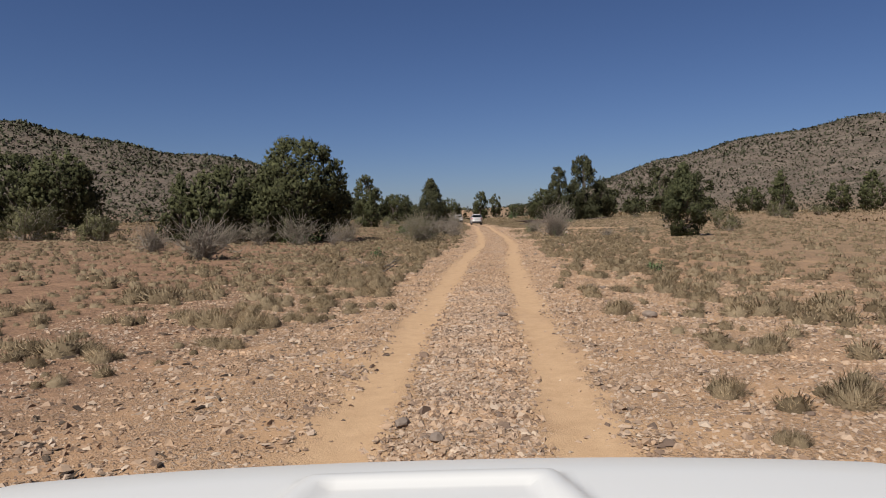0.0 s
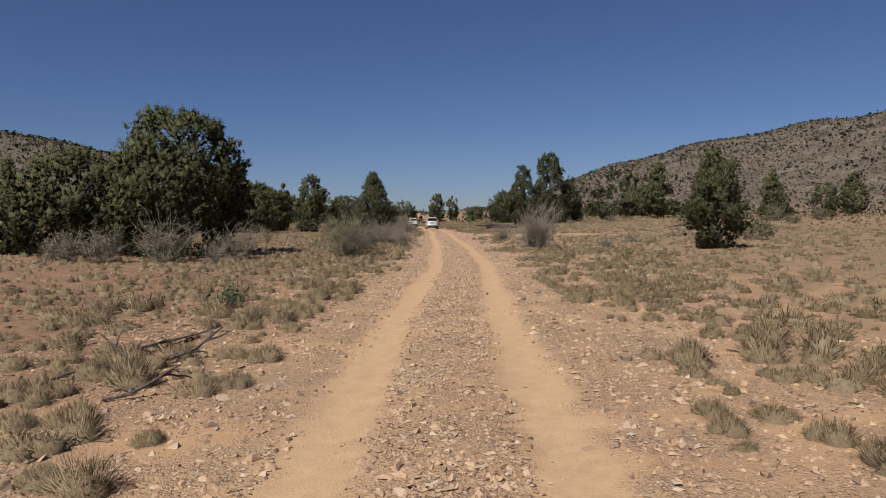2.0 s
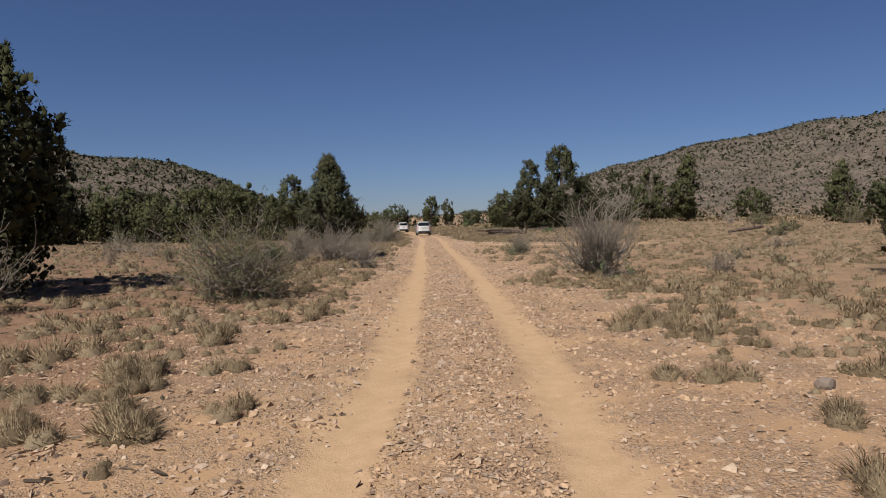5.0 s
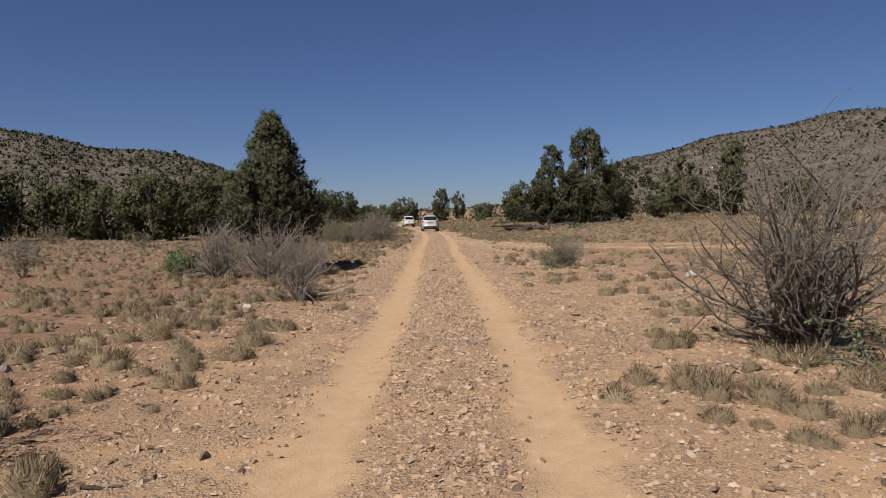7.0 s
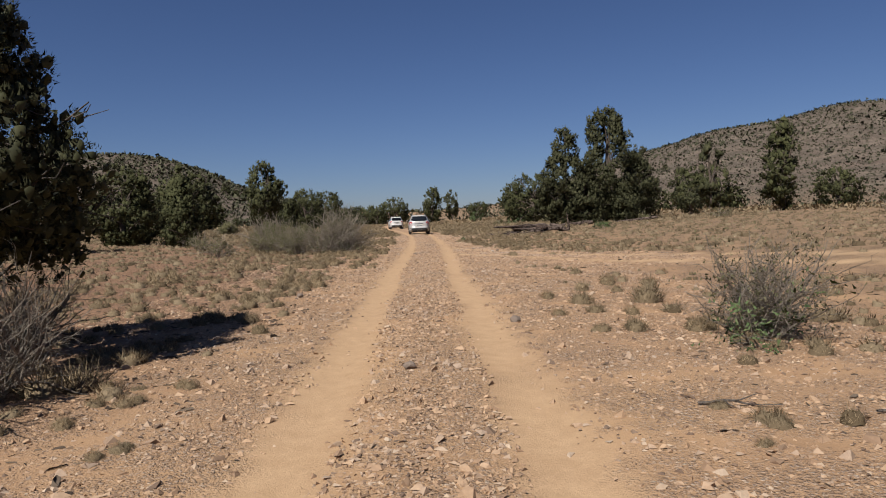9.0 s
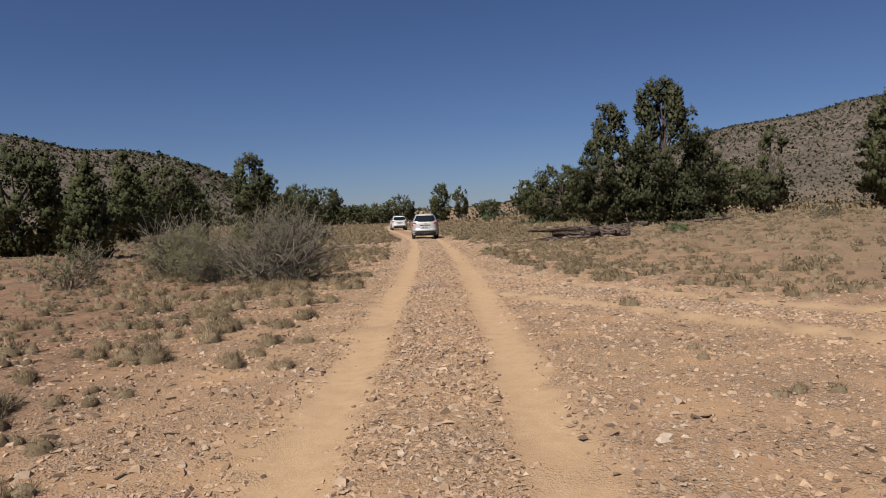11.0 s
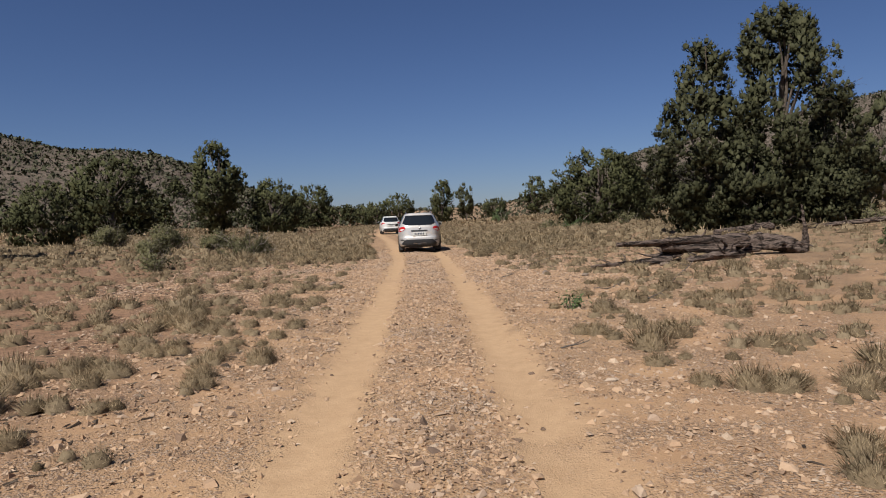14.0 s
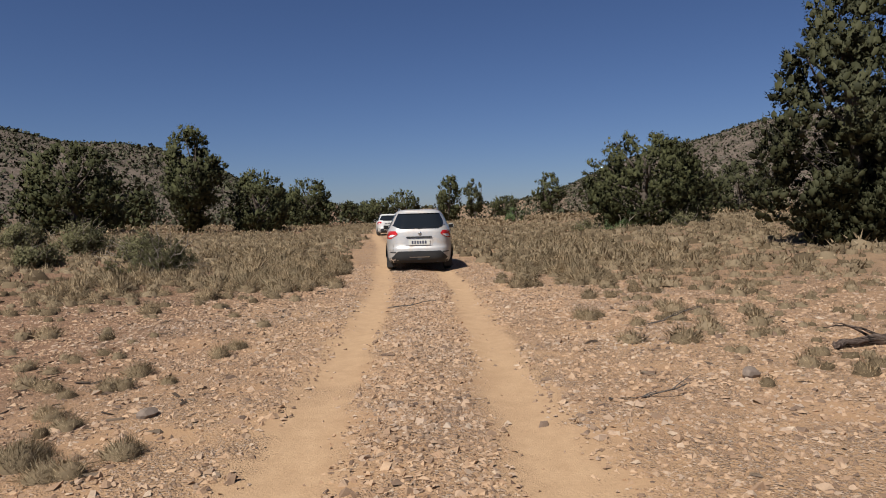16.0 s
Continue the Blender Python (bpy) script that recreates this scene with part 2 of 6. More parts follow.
def stone_material():
    """Angular gravel: orange-tan with greyer drifts, each stone its own tone."""
    n = Nodes("gravel")
    pos = n.place()
    warm = n.ramp(n.island(), [(0.0, (0.13, 0.085, 0.058)), (0.22, (0.3, 0.188, 0.11)), (0.65, (0.44, 0.286, 0.168)), (0.9, (0.34, 0.238, 0.16)), (1.0, (0.47, 0.34, 0.225))])
    grey = n.ramp(n.island(), [(0.0, (0.1, 0.075, 0.060)), (0.4, (0.22, 0.165, 0.122)), (0.8, (0.35, 0.272, 0.205)), (1.0, (0.42, 0.335, 0.25))])
    drift = n.math("MULTIPLY", n.step(n.noise(0.4, 4, 0.65, pos), 0.48, 0.64), 0.6)
    axes = n.tree.nodes.new("ShaderNodeSeparateXYZ")
    n.link(pos, axes.inputs[0])
    stretch = n.math("SUBTRACT", 1.0, n.step(axes.outputs[1], 9.0, 18.0))
    drift = n.math("MAXIMUM", drift, n.math("MULTIPLY", n.math("MULTIPLY", stretch, 0.62), n.step(n.noise(0.9, 4, 0.65, pos), 0.35, 0.55)))
    col = n.mix(n.math("MULTIPLY", drift, 0.75), warm, grey)
    grain = n.noise(45, 4, 0.65, pos)
    col = n.mix(0.4, col, n.ramp(grain, [(0.25, (0.32, 0.32, 0.32)), (0.75, (0.68, 0.68, 0.68))]), "OVERLAY")
    n.bump(grain, 0.3, 0.01)
    return n.done(col, 0.9, 0, 0.2)


SOIL = ground_material()
# dead stalks, darker than the blades: the shade at the tuft base is painted in
SHADED_THATCH = island_material("shaded_thatch", [(0.0, (0.085, 0.06, 0.034)), (0.5, (0.145, 0.105, 0.061)), (1.0, (0.21, 0.156, 0.094))], 0.95, 45, 0.05)
STONE = stone_material()
ROCK = island_material("rock", [(0.0, (0.07, 0.055, 0.044)), (0.5, (0.12, 0.092, 0.071)), (1.0, (0.2, 0.15, 0.112))], 0.85, 25)
GRASS = grass_material()
PINE = island_material("pine_needles", [(0.0, (0.034, 0.036, 0.014)), (0.5, (0.056, 0.059, 0.022)), (1.0, (0.09, 0.09, 0.037))], 0.75, 6, 0.2, 0.2)
PALE = island_material("pale_rock", [(0.0, (0.33, 0.265, 0.2)), (1.0, (0.42, 0.345, 0.265))], 0.9, 25)
JUNIPER = island_material("juniper_foliage", [(0.0, (0.031, 0.032, 0.012)), (0.5, (0.049, 0.049, 0.018)), (1.0, (0.074, 0.073, 0.029))], 0.8, 3.0, 0.15)
OLIVE = island_material("olive_foliage", [(0.0, (0.027, 0.027, 0.01)), (0.5, (0.041, 0.04, 0.015)), (1.0, (0.06, 0.057, 0.024))], 0.75, 1.7, 0.2)
SAGE = island_material("grey_green_leaves", [(0.0, (0.1, 0.092, 0.043)), (0.5, (0.15, 0.136, 0.066)), (1.0, (0.205, 0.183, 0.092))], 0.85, 6, 0.15, 0.3)
DRY_LEAF = island_material("dry_grey_leaves", [(0.0, (0.12, 0.098, 0.066)), (0.5, (0.19, 0.158, 0.11)), (1.0, (0.27, 0.227, 0.162))], 0.9, 6, 0.1, 0.25)
FRESH = island_material("fresh_green_leaves", [(0.0, (0.05, 0.075, 0.025)), (0.5, (0.085, 0.115, 0.04)), (1.0, (0.12, 0.145, 0.055))], 0.75, 6, 0.2)
FAR_BRUSH = island_material("hillside_brush", [(0.0, (0.04, 0.042, 0.023)), (0.5, (0.068, 0.066, 0.037)), (1.0, (0.11, 0.1, 0.062))], 0.9, 1, 0.1)
LITTER = island_material("plant_litter", [(0.0, (0.04, 0.028, 0.02)), (0.6, (0.09, 0.064, 0.044)), (1.0, (0.17, 0.125, 0.085))], 0.95, 30, 0.1)
def log_material():
    """Grey weathered timber, grained along its length."""
    n = Nodes("weathered_log")
    m = n.add("ShaderNodeMapping")
    m.inputs["Scale"].default_value = (0.45, 2.2, 3.6)
    n.link(n.local(), m.inputs["Vector"])
    grain = n.noise(11, 6, 0.75, m.outputs[0])
    crack = n.step(n.noise(5, 4, 0.7, m.outputs[0]), 0.52, 0.58)
    col = n.ramp(grain, [(0.3, (0.055, 0.037, 0.028)), (0.5, (0.15, 0.108, 0.083)), (0.72, (0.28, 0.215, 0.172))])
    col = n.mix(crack, col, (0.035, 0.027, 0.022))
    n.bump(n.math("SUBTRACT", grain, n.math("MULTIPLY", crack, 0.8)), 1.0, 0.06)
    return n.done(col, 0.95, 0, 0.1)


TIMBER = log_material()
BARK = bark_material("juniper_bark", (0.085, 0.062, 0.045), (0.2, 0.16, 0.125))
DEAD = bark_material("weathered_dead_wood", (0.06, 0.048, 0.04), (0.26, 0.216, 0.178), 9)
TWIG = bark_material("grey_brown_twigs", (0.16, 0.129, 0.097), (0.46, 0.382, 0.295), 30)

# ---- ground ----
ROAD_Y = [row[1][1] for row in PATH]
ROAD_X = [row[1][0] - 0.05 for row in PATH]
ROAD_Y = [-300.0, -20.0] + ROAD_Y + [110.0, 130.0, 150.0, 180.0, 230.0, 900.0]
ROAD_X = [8.0, 1.6] + ROAD_X + [2.5, 0.9, -1.4, -3.5, -5.0, -12.0]


def road_x(y):
    return np.interp(y, ROAD_Y, ROAD_X)


# a second track joins from one side
JOIN_X = [3.2, 4.0, 5.2, 6.1, 6.9, 9.0, 13.0, 20.0]
JOIN_Y = [81.6, 79.9, 78.1, 76.7, 75.4, 72.6, 69.0, 65.0]
JOIN2_X = [3.4, 4.9, 6.06, 6.6, 7.2, 8.2, 10.5, 14.5, 22.0]
JOIN2_Y = [86.5, 83.2, 81.1, 79.9, 78.6, 77.3, 74.3, 71.0, 67.0]


def side_rut(x, y, half=0.27):
    """Depth of the two ruts of the joining track, 0 to 1."""
    one = np.exp(-((y - np.interp(x, JOIN_X, JOIN_Y)) * 0.57 / half) ** 4) * smooth(3.2, 4.2, x)
    two = np.exp(-((y - np.interp(x, JOIN2_X, JOIN2_Y)) * 0.57 / half) ** 4) * smooth(3.4, 4.6, x)
    return np.maximum(one, two) * (1 - smooth(14, 20, x))


RIDGE = [(-180, .07), (-120, .1), (-80, .13), (-50, .14), (-36, .122), (-28, .103), (-20, .086), (-17.5, .073), (-15, .05), (-12, .034), (-8, .017),
         (-4, .012), (0, .011), (3, .012), (6, .016), (9, .026), (12, .05), (16, .075), (21, .09), (26, .102), (30, .114), (40, .14), (70, .17), (110, .12), (180, .07)]
RIDGE_AZ, RIDGE_UP = [r[0] for r in RIDGE], [r[1] for r in RIDGE]


def ground_z(x, y):
    x, y = np.asarray(x, float), np.asarray(y, float)
    off = x - road_x(y)
    z = 0.035 * wave(x * 0.55, y * 0.55, 1) * smooth(1.2, 4, abs(off)) + 0.01 * wave(x * 3, y * 3, 2)
    for r in (-0.84, 0.84):
        z = z - 0.045 * np.exp(-((off - r) / 0.2) ** 2)
    z = z + 0.02 * np.exp(-(off / 0.3) ** 2)
    z = z + 0.04 * np.clip(off - 6, 0, 26) * smooth(20, 110, y) + 0.018 * np.clip(-off - 10, 0, 45)
    r = np.hypot(x - 2, y - 50)
    az = np.degrees(np.arctan2(x - 2, y - 50))
    up = np.interp(az, RIDGE_AZ, RIDGE_UP)
    up = up * (1 + 0.03 * np.sin(az * 0.31) + 0.018 * np.sin(az * 0.83 + 1))
    rise = smooth(170, 600, r) ** 1.2
    h = up * 600 * rise * (1 - 0.45 * smooth(680, 1800, r))
    h = h + rise * (1.5 * wave(x * 0.035, y * 0.035, 3)) * smooth(0.008, 0.05, up)
    return z + h


def grid_axis(steps):
    out = []
    for a, b, d in steps:
        out += list(np.arange(a, b, d))
    return np.array(out + [steps[-1][1]])


gx = grid_axis([(-3000, -900, 300), (-900, -640, 52), (-640, -120, 14), (-120, -30, 6), (-30, -6, 1.0), (-6, 10, 0.25), (10, 36, 1.0), (36, 126, 6), (126, 642, 14), (642, 900, 52), (900, 3000, 300)])
gy = grid_axis([(-3000, -500, 250), (-500, -60, 40), (-60, -6, 6), (-6, 125, 0.7), (125, 260, 3), (260, 700, 11), (700, 1000, 40), (1000, 3000, 250)])
GX, GY = np.meshgrid(gx, gy)
GZ = ground_z(GX, GY)
nx, ny = len(gx), len(gy)
idx = np.arange(nx * ny).reshape(ny, nx)
quads = np.stack([idx[:-1, :-1], idx[:-1, 1:], idx[1:, 1:], idx[1:, :-1]], -1).reshape(-1, 4)
ground_me = tri_mesh("ground", np.stack([GX, GY, GZ], -1).reshape(-1, 3), quads, SOIL, True)
a = ground_me.attributes.new("road_offset", "FLOAT", "POINT")
a.data.foreach_set("value", (GX - road_x(GY)).astype(np.float32).ravel())
a = ground_me.attributes.new("side_rut", "FLOAT", "POINT")
a.data.foreach_set("value", (side_rut(GX, GY)).astype(np.float32).ravel())
a = ground_me.attributes.new("slope", "FLOAT", "POINT")
far = np.hypot(GX - 2, GY - 50)
a.data.foreach_set("value", (smooth(130, 300, far) * smooth(0.004, 0.04, np.interp(np.degrees(np.arctan2(GX - 2, GY - 50)), RIDGE_AZ, RIDGE_UP))).astype(np.float32).ravel())
tagged(new("ground", ground_me), "sandy orange desert ground with two wheel ruts and rising stony hills", "ground", kind="structure")


def gz(x, y):
    return float(ground_z(x, y))


# ---- leaves, twigs and limbs ----
def leaf_cloud(points, normals, size, count, r, spread, flat=0.5):
    """Small pointed leaves in tufts round the points; gives corners and triangles."""
    n = len(points)
    p = np.repeat(points, count, 0) + r.normal(0, 1, (n * count, 3)) * np.repeat(np.atleast_1d(spread) * np.ones(n), count)[:, None]
    d = np.repeat(normals, count, 0) + r.normal(0, 0.75, (n * count, 3))
    d /= np.linalg.norm(d, axis=1)[:, None] + 1e-9
    s = np.cross(d, r.normal(0, 1, d.shape))
    s /= np.linalg.norm(s, axis=1)[:, None] + 1e-9
    L = (np.repeat(np.atleast_1d(size) * np.ones(n), count) * r.uniform(0.6, 1.35, n * count))[:, None]
    v = np.stack([p - s * L * 0.5 * flat, p + d * L, p + s * L * 0.5 * flat], 1)
    return v.reshape(-1, 3), np.arange(n * count * 3).reshape(-1, 3)


def tubes(paths, sides=5):
    """Tapered tubes along lists of (x, y, z, radius); gives corners and quads."""
    verts, faces = [], []
    for path in paths:
        base = len(verts)
        for i, q in enumerate(path):
            a, b = path[max(i - 1, 0)], path[min(i + 1, len(path) - 1)]
            d = Vector((b[0] - a[0], b[1] - a[1], b[2] - a[2])).normalized()
            u = d.cross(Vector((0.31, 0.77, 0.55))).normalized()
            w = d.cross(u)
            for k in range(sides):
                t = 2 * math.pi * k / sides
                e = u * math.cos(t) + w * math.sin(t)
                verts.append((q[0] + e[0] * q[3], q[1] + e[1] * q[3], q[2] + e[2] * q[3]))
        for i in range(len(path) - 1):
            for k in range(sides):
                a, b = base + i * sides + k, base + i * sides + (k + 1) % sides
                faces.append((a, b, b + sides, a + sides))
    return np.array(verts), np.array(faces)


def limb(r, start, heading, length, radius, steps=6, bend=0.25, lift=0.0, tip=0.25):
    """A wandering tapered limb as a path for tubes()."""
    p, d, out = Vector(start), Vector(heading).normalized(), []
    for i in range(steps + 1):
        out.append((p[0], p[1], p[2], radius * (1 - (1 - tip) * i / steps)))
        d = (d + Vector(r.normal(0, bend, 3)) + Vector((0, 0, lift))).normalized()
        p = p + d * (length / steps)
    return out


PROFILES = {
    "round": [(0, 0.6), (0.12, 0.88), (0.35, 1.0), (0.6, 0.97), (0.8, 0.8), (0.93, 0.55), (1, 0.2)],
    "cone": [(0, 0.75), (0.15, 1.0), (0.35, 0.92), (0.6, 0.62), (0.8, 0.36), (0.95, 0.14), (1, 0.04)],
    "tall": [(0, 0.5), (0.15, 0.8), (0.35, 1.0), (0.55, 0.85), (0.75, 0.6), (0.9, 0.4), (1, 0.12)],
    "open": [(0, 0.3), (0.2, 0.75), (0.45, 1.0), (0.7, 0.85), (0.88, 0.55), (1, 0.15)],
}


ball_bm = bmesh.new()
bmesh.ops.create_icosphere(ball_bm, subdivisions=1, radius=1.0)
ICO_V = np.array([v.co[:] for v in ball_bm.verts])
ICO_F = np.array([[v.index for v in f.verts] for f in ball_bm.faces])
ball_bm.free()


def tree(place, height, width, shape, seed, mat, label, leaves=5000, gaps=0.0, skirt=0.08, bare=0, name="juniper_tree", fine=False):
    """A desert tree: tapered trunk with limbs, and a crown of lobes of small leaves with an uneven outline."""
    r = np.random.default_rng(seed)
    x, y = place
    root = thing(name, label, "tree", (x, y, gz(x, y) - 0.05), 0, "trees of the valley")
    prof = PROFILES[shape]
    big = leaves > 30000
    n = int((170 if leaves > 70000 else 110 if big else 90 if leaves > 22000 else 76) + 8 * r.random())
    t = np.sort(r.uniform(0.02, 0.97, n))
    az = r.uniform(0, 2 * math.pi, n)
    lean = r.normal(0, 0.02, 2) * height
    reach = np.interp(t, [q[0] for q in prof], [q[1] for q in prof]) * width / 2
    calm = 0.5 if shape == "round" else 1.0
    lump = 1 + calm * (0.1 * np.sin(az * 2 + seed) + 0.1 * np.sin(az * 3 + 2.1 * seed + 5 * t) + r.uniform(-0.16, 0.16, n))
    size = width * r.uniform(0.07 if leaves > 70000 else 0.09, 0.125 if leaves > 70000 else 0.16, n) * np.interp(t, [0, 0.7, 1], [1, 0.85, 0.5])
    rad = np.clip(reach * lump - size * 0.6, 0, None) * np.sqrt(r.uniform(0.42, 1, n))
    z0 = height * skirt
    cz = z0 + t * (height - z0) - size * 0.75
    centre = np.stack([np.cos(az) * rad + lean[0] * t, np.sin(az) * rad + lean[1] * t, cz], 1)
    if gaps:
        keep = r.random(n) > gaps
        centre, size = centre[keep], size[keep]
    # crown: every bough carries many small upright knobs of foliage
    stretch = np.array([1, 1, 1.05 if shape == "round" else 1.3])
    knobs = leaves * 0.95 / (46 if fine else 36 if leaves > 50000 else 30)
    per = np.maximum(3, (knobs * size ** 2 / (size ** 2).sum()).astype(int))
    pick = np.repeat(np.arange(len(size)), per)
    d = r.normal(0, 1, (len(pick), 3))
    d[:, 2] = d[:, 2] * 0.9 + 0.25
    d /= np.linalg.norm(d, axis=1)[:, None]
    far_out = np.where(r.random(len(pick)) < 0.14, r.uniform(1.08, 1.32 if fine else 1.18, len(pick)), r.uniform(0.68, 1.06, len(pick)))
    q = centre[pick] + d * (size[pick] * far_out)[:, None] * stretch
    q[:, 2] = np.maximum(q[:, 2], 0.15)
    rho = math.sqrt(1.04 * width * height / knobs) * r.uniform(0.6, 1.35, len(q))
    up = d * 0.6 + np.array([0, 0, 0.75])
    up /= np.linalg.norm(up, axis=1)[:, None]
    m = 26 if fine else 16 if leaves > 50000 else 10
    ball = r.normal(0, 1, (len(q) * m, 3))
    ball /= np.linalg.norm(ball, axis=1)[:, None]
    ups, rhos = np.repeat(up, m, 0), np.repeat(rho, m)
    along = (ball * ups).sum(1)[:, None]
    at = np.repeat(q, m, 0) + (ball * 0.78 + ups * along * 0.4) * rhos[:, None]
    v, f = leaf_cloud(at, (ball * 0.75 + ups * 0.6) * 2.2, rhos * (0.62 if fine else 0.56), 1, r, 0.001, 0.3 if fine else 0.42)
    axis = np.array([lean[0] * 0.5, lean[1] * 0.5, height * 0.42])
    out = (q - axis) / np.linalg.norm(q - axis, axis=1)[:, None]
    soft = np.repeat(ball * 0.6 + np.repeat(d * 0.5 + out * 0.45, m, 0) + r.normal(0, 0.14, ball.shape), 3, 0)
    # the dense heart of each knob
    heart = q[:, None] + (ICO_V[None] + up[:, None] * (ICO_V[None] * up[:, None]).sum(2)[..., None] * 0.5) * (rho * (0.52 if fine else 0.6))[:, None, None] * r.uniform(0.5, 1.28, (len(q), 12, 1))
    hf = (np.arange(len(q))[:, None, None] * 12 + ICO_F[None]).reshape(-1, 3) + len(v)
    soft = np.concatenate([soft, (ICO_V[None] * 0.6 + (d * 0.5 + out * 0.45)[:, None]).reshape(-1, 3)])
    v, f = np.concatenate([v, heart.reshape(-1, 3)]), np.concatenate([f, hf])
    part("crown", tri_mesh("crown", v, f, mat, normals=soft / np.linalg.norm(soft, axis=1)[:, None]), root)
    # dense shaded boughs inside
    k = np.repeat(np.arange(len(size)), 44 if big else 26)
    inward = centre[k] + r.normal(0, 0.3, (len(k), 3)) * size[k][:, None]
    inward[:, 2] = np.maximum(inward[:, 2], 0.2)
    v, f = leaf_cloud(inward, r.normal(0, 1, (len(k), 3)), size[k] * 0.26, 1, r, 0.001, 1.3)
    tagged(part("inner_foliage", tri_mesh("inner_foliage", v, f, mat, normals=outward(v, axis, 0.0, 0.3, seed)), root), kind="stuff")
    # trunk and limbs
    paths = [limb(r, (0, 0, -0.1), (lean[0] / height, lean[1] / height, 1), height * 0.8, 0.035 * width + 0.05, 8, 0.1, 0.1, 0.15)]
    for i in r.choice(len(size), min(len(size), 13), replace=False):
        c = centre[i]
        s = Vector((lean[0] * 0.2, lean[1] * 0.2, min(c[2] * 0.55, height * 0.5)))
        to = Vector(c) - s
        paths.append(limb(r, s, to, to.length, 0.012 * width + 0.02, 5, 0.12, 0.03))
    part("trunk", tri_mesh("trunk", *tubes(paths, 6), BARK, True), root)
    dead = []
    for i in range(bare):
        h = height * r.uniform(0.1, 0.75)
        a = r.uniform(0, 2 * math.pi)
        L = width * r.uniform(0.35, 0.6)
        main = limb(r, (0, 0, h * 0.7), (math.cos(a), math.sin(a), 0.4), L, 0.025, 6, 0.2, 0.02, 0.3)
        dead.append(main)
        for k in range(6):
            s = main[2 + k % 4]
            dead.append(limb(r, s[:3], (math.cos(a) + r.normal(0, 0.7), math.sin(a) + r.normal(0, 0.7), 0.3 + r.normal(0, 0.5)), L * 0.35, 0.01, 4, 0.25, 0, 0.4))
    if dead:
        tagged(part("deadwood", tri_mesh("deadwood", *tubes(dead, 4), DEAD, True), root, "bare grey dead boughs"), kind="stuff")
    return root


def shrub(place, height, width, seed, label, twigs=60, leaf_mat=None, leaves=0, leaf=0.05, droop=0.0, mat=None, name="desert_shrub", low_green=0, category="shrub", stout=1.0):
    """A many-stemmed shrub: forking twigs from one foot, with or without small leaves."""
    r = np.random.default_rng(seed)
    x, y = place
    root = thing(name, label, category, (x, y, gz(x, y) - 0.03), 0, "shrubs of the valley")
    paths, ends = [], []
    near_track = abs(x - road_x(y)) < 9.5 and y < 90
    if (abs(x - road_x(y)) > 9 or y > 105) and stout == 1:
        twigs = twigs // 2
    single = near_track and leaves <= 1600 and height > 0.8
    for i in range(twigs):
        if single and 0 < i <= 14:
            # the stoutest stems can be told apart
            bv, bf = tubes(paths, 4)
            bv[:, 2] = np.maximum(bv[:, 2], 0.015)
            part("branch", tri_mesh("branch", bv, bf, mat or TWIG, True), root)
            paths = []
        a = r.uniform(0, 2 * math.pi)
        out = math.sqrt(r.uniform(0.02, 1)) * 1.05
        foot = (math.cos(a) * 0.07 * width * r.random(), math.sin(a) * 0.07 * width * r.random(), 0)
        d = Vector((math.cos(a) * out * width / 2, math.sin(a) * out * width / 2, height * (1.08 - 0.55 * out * out) * r.uniform(0.75, 1.1)))
        stem = limb(r, foot, d, d.length * 1.1, (0.006 + 0.005 * width * r.uniform(0.5, 1.4)) * stout, 8, 0.34 if stout > 1 else 0.29, (0.09 if stout > 1 else 0.03) - droop, 0.25)
        paths.append(stem)
        for k in range(6 if abs(x - road_x(y)) < 7 and y < 105 else 3):
            s = stem[2 + (k % 6)]
            h = Vector(d).normalized() + Vector(r.normal(0, 0.65, 3))
            side = limb(r, s[:3], h, d.length * r.uniform(0.16, 0.4), s[3] * 0.6, 4, 0.42, 0.0 - droop, 0.35)
            paths.append(side)
            ends += [side[2][:3], side[3][:3], side[4][:3]]
            for m in range(2):
                s2 = side[2 + m]
                h2 = h + Vector(r.normal(0, 0.8, 3))
                paths.append(limb(r, s2[:3], h2, d.length * r.uniform(0.07, 0.16), s2[3] * 0.6, 2, 0.3, 0, 0.5))
                ends.append(paths[-1][-1][:3])
    v, f = tubes(paths, 3)
    v[:, 2] = np.maximum(v[:, 2], 0.015)
    tagged(part("brushwood", tri_mesh("brushwood", v, f, mat or TWIG), root), kind="stuff")
    if leaves:
        e = np.array(ends)
        e = e[r.integers(0, len(e), leaves // 4)]
        e[:, 2] = np.maximum(e[:, 2], 0.04)
        d = r.normal(0, 1, e.shape) + np.array([0, 0, 0.6])
        d /= np.linalg.norm(d, axis=1)[:, None]
        lv, lf = leaf_cloud(e, d, leaf, 4, r, leaf * 0.8)
        part("foliage", tri_mesh("foliage", lv, lf, leaf_mat, normals=outward(lv, np.array([0, 0, height * 0.3]), 0.4, 0.4, seed)), root)
    if low_green:
        a = r.uniform(0, 2 * math.pi, low_green // 5)
        q = np.sqrt(r.uniform(0, 1, len(a))) * width * 0.42
        e = np.stack([np.cos(a) * q, np.sin(a) * q, r.uniform(0.05, 0.28 * height, len(a))], 1)
        d = np.tile([0, 0, 1.0], (len(a), 1))
        part("undergrowth", tri_mesh("undergrowth", *leaf_cloud(e, d, leaf * 1.6, 5, r, leaf), FRESH), root, "green weeds at the foot")
    return root

# ---- trees ----
DARK = "dark green juniper with a dense rounded crown"
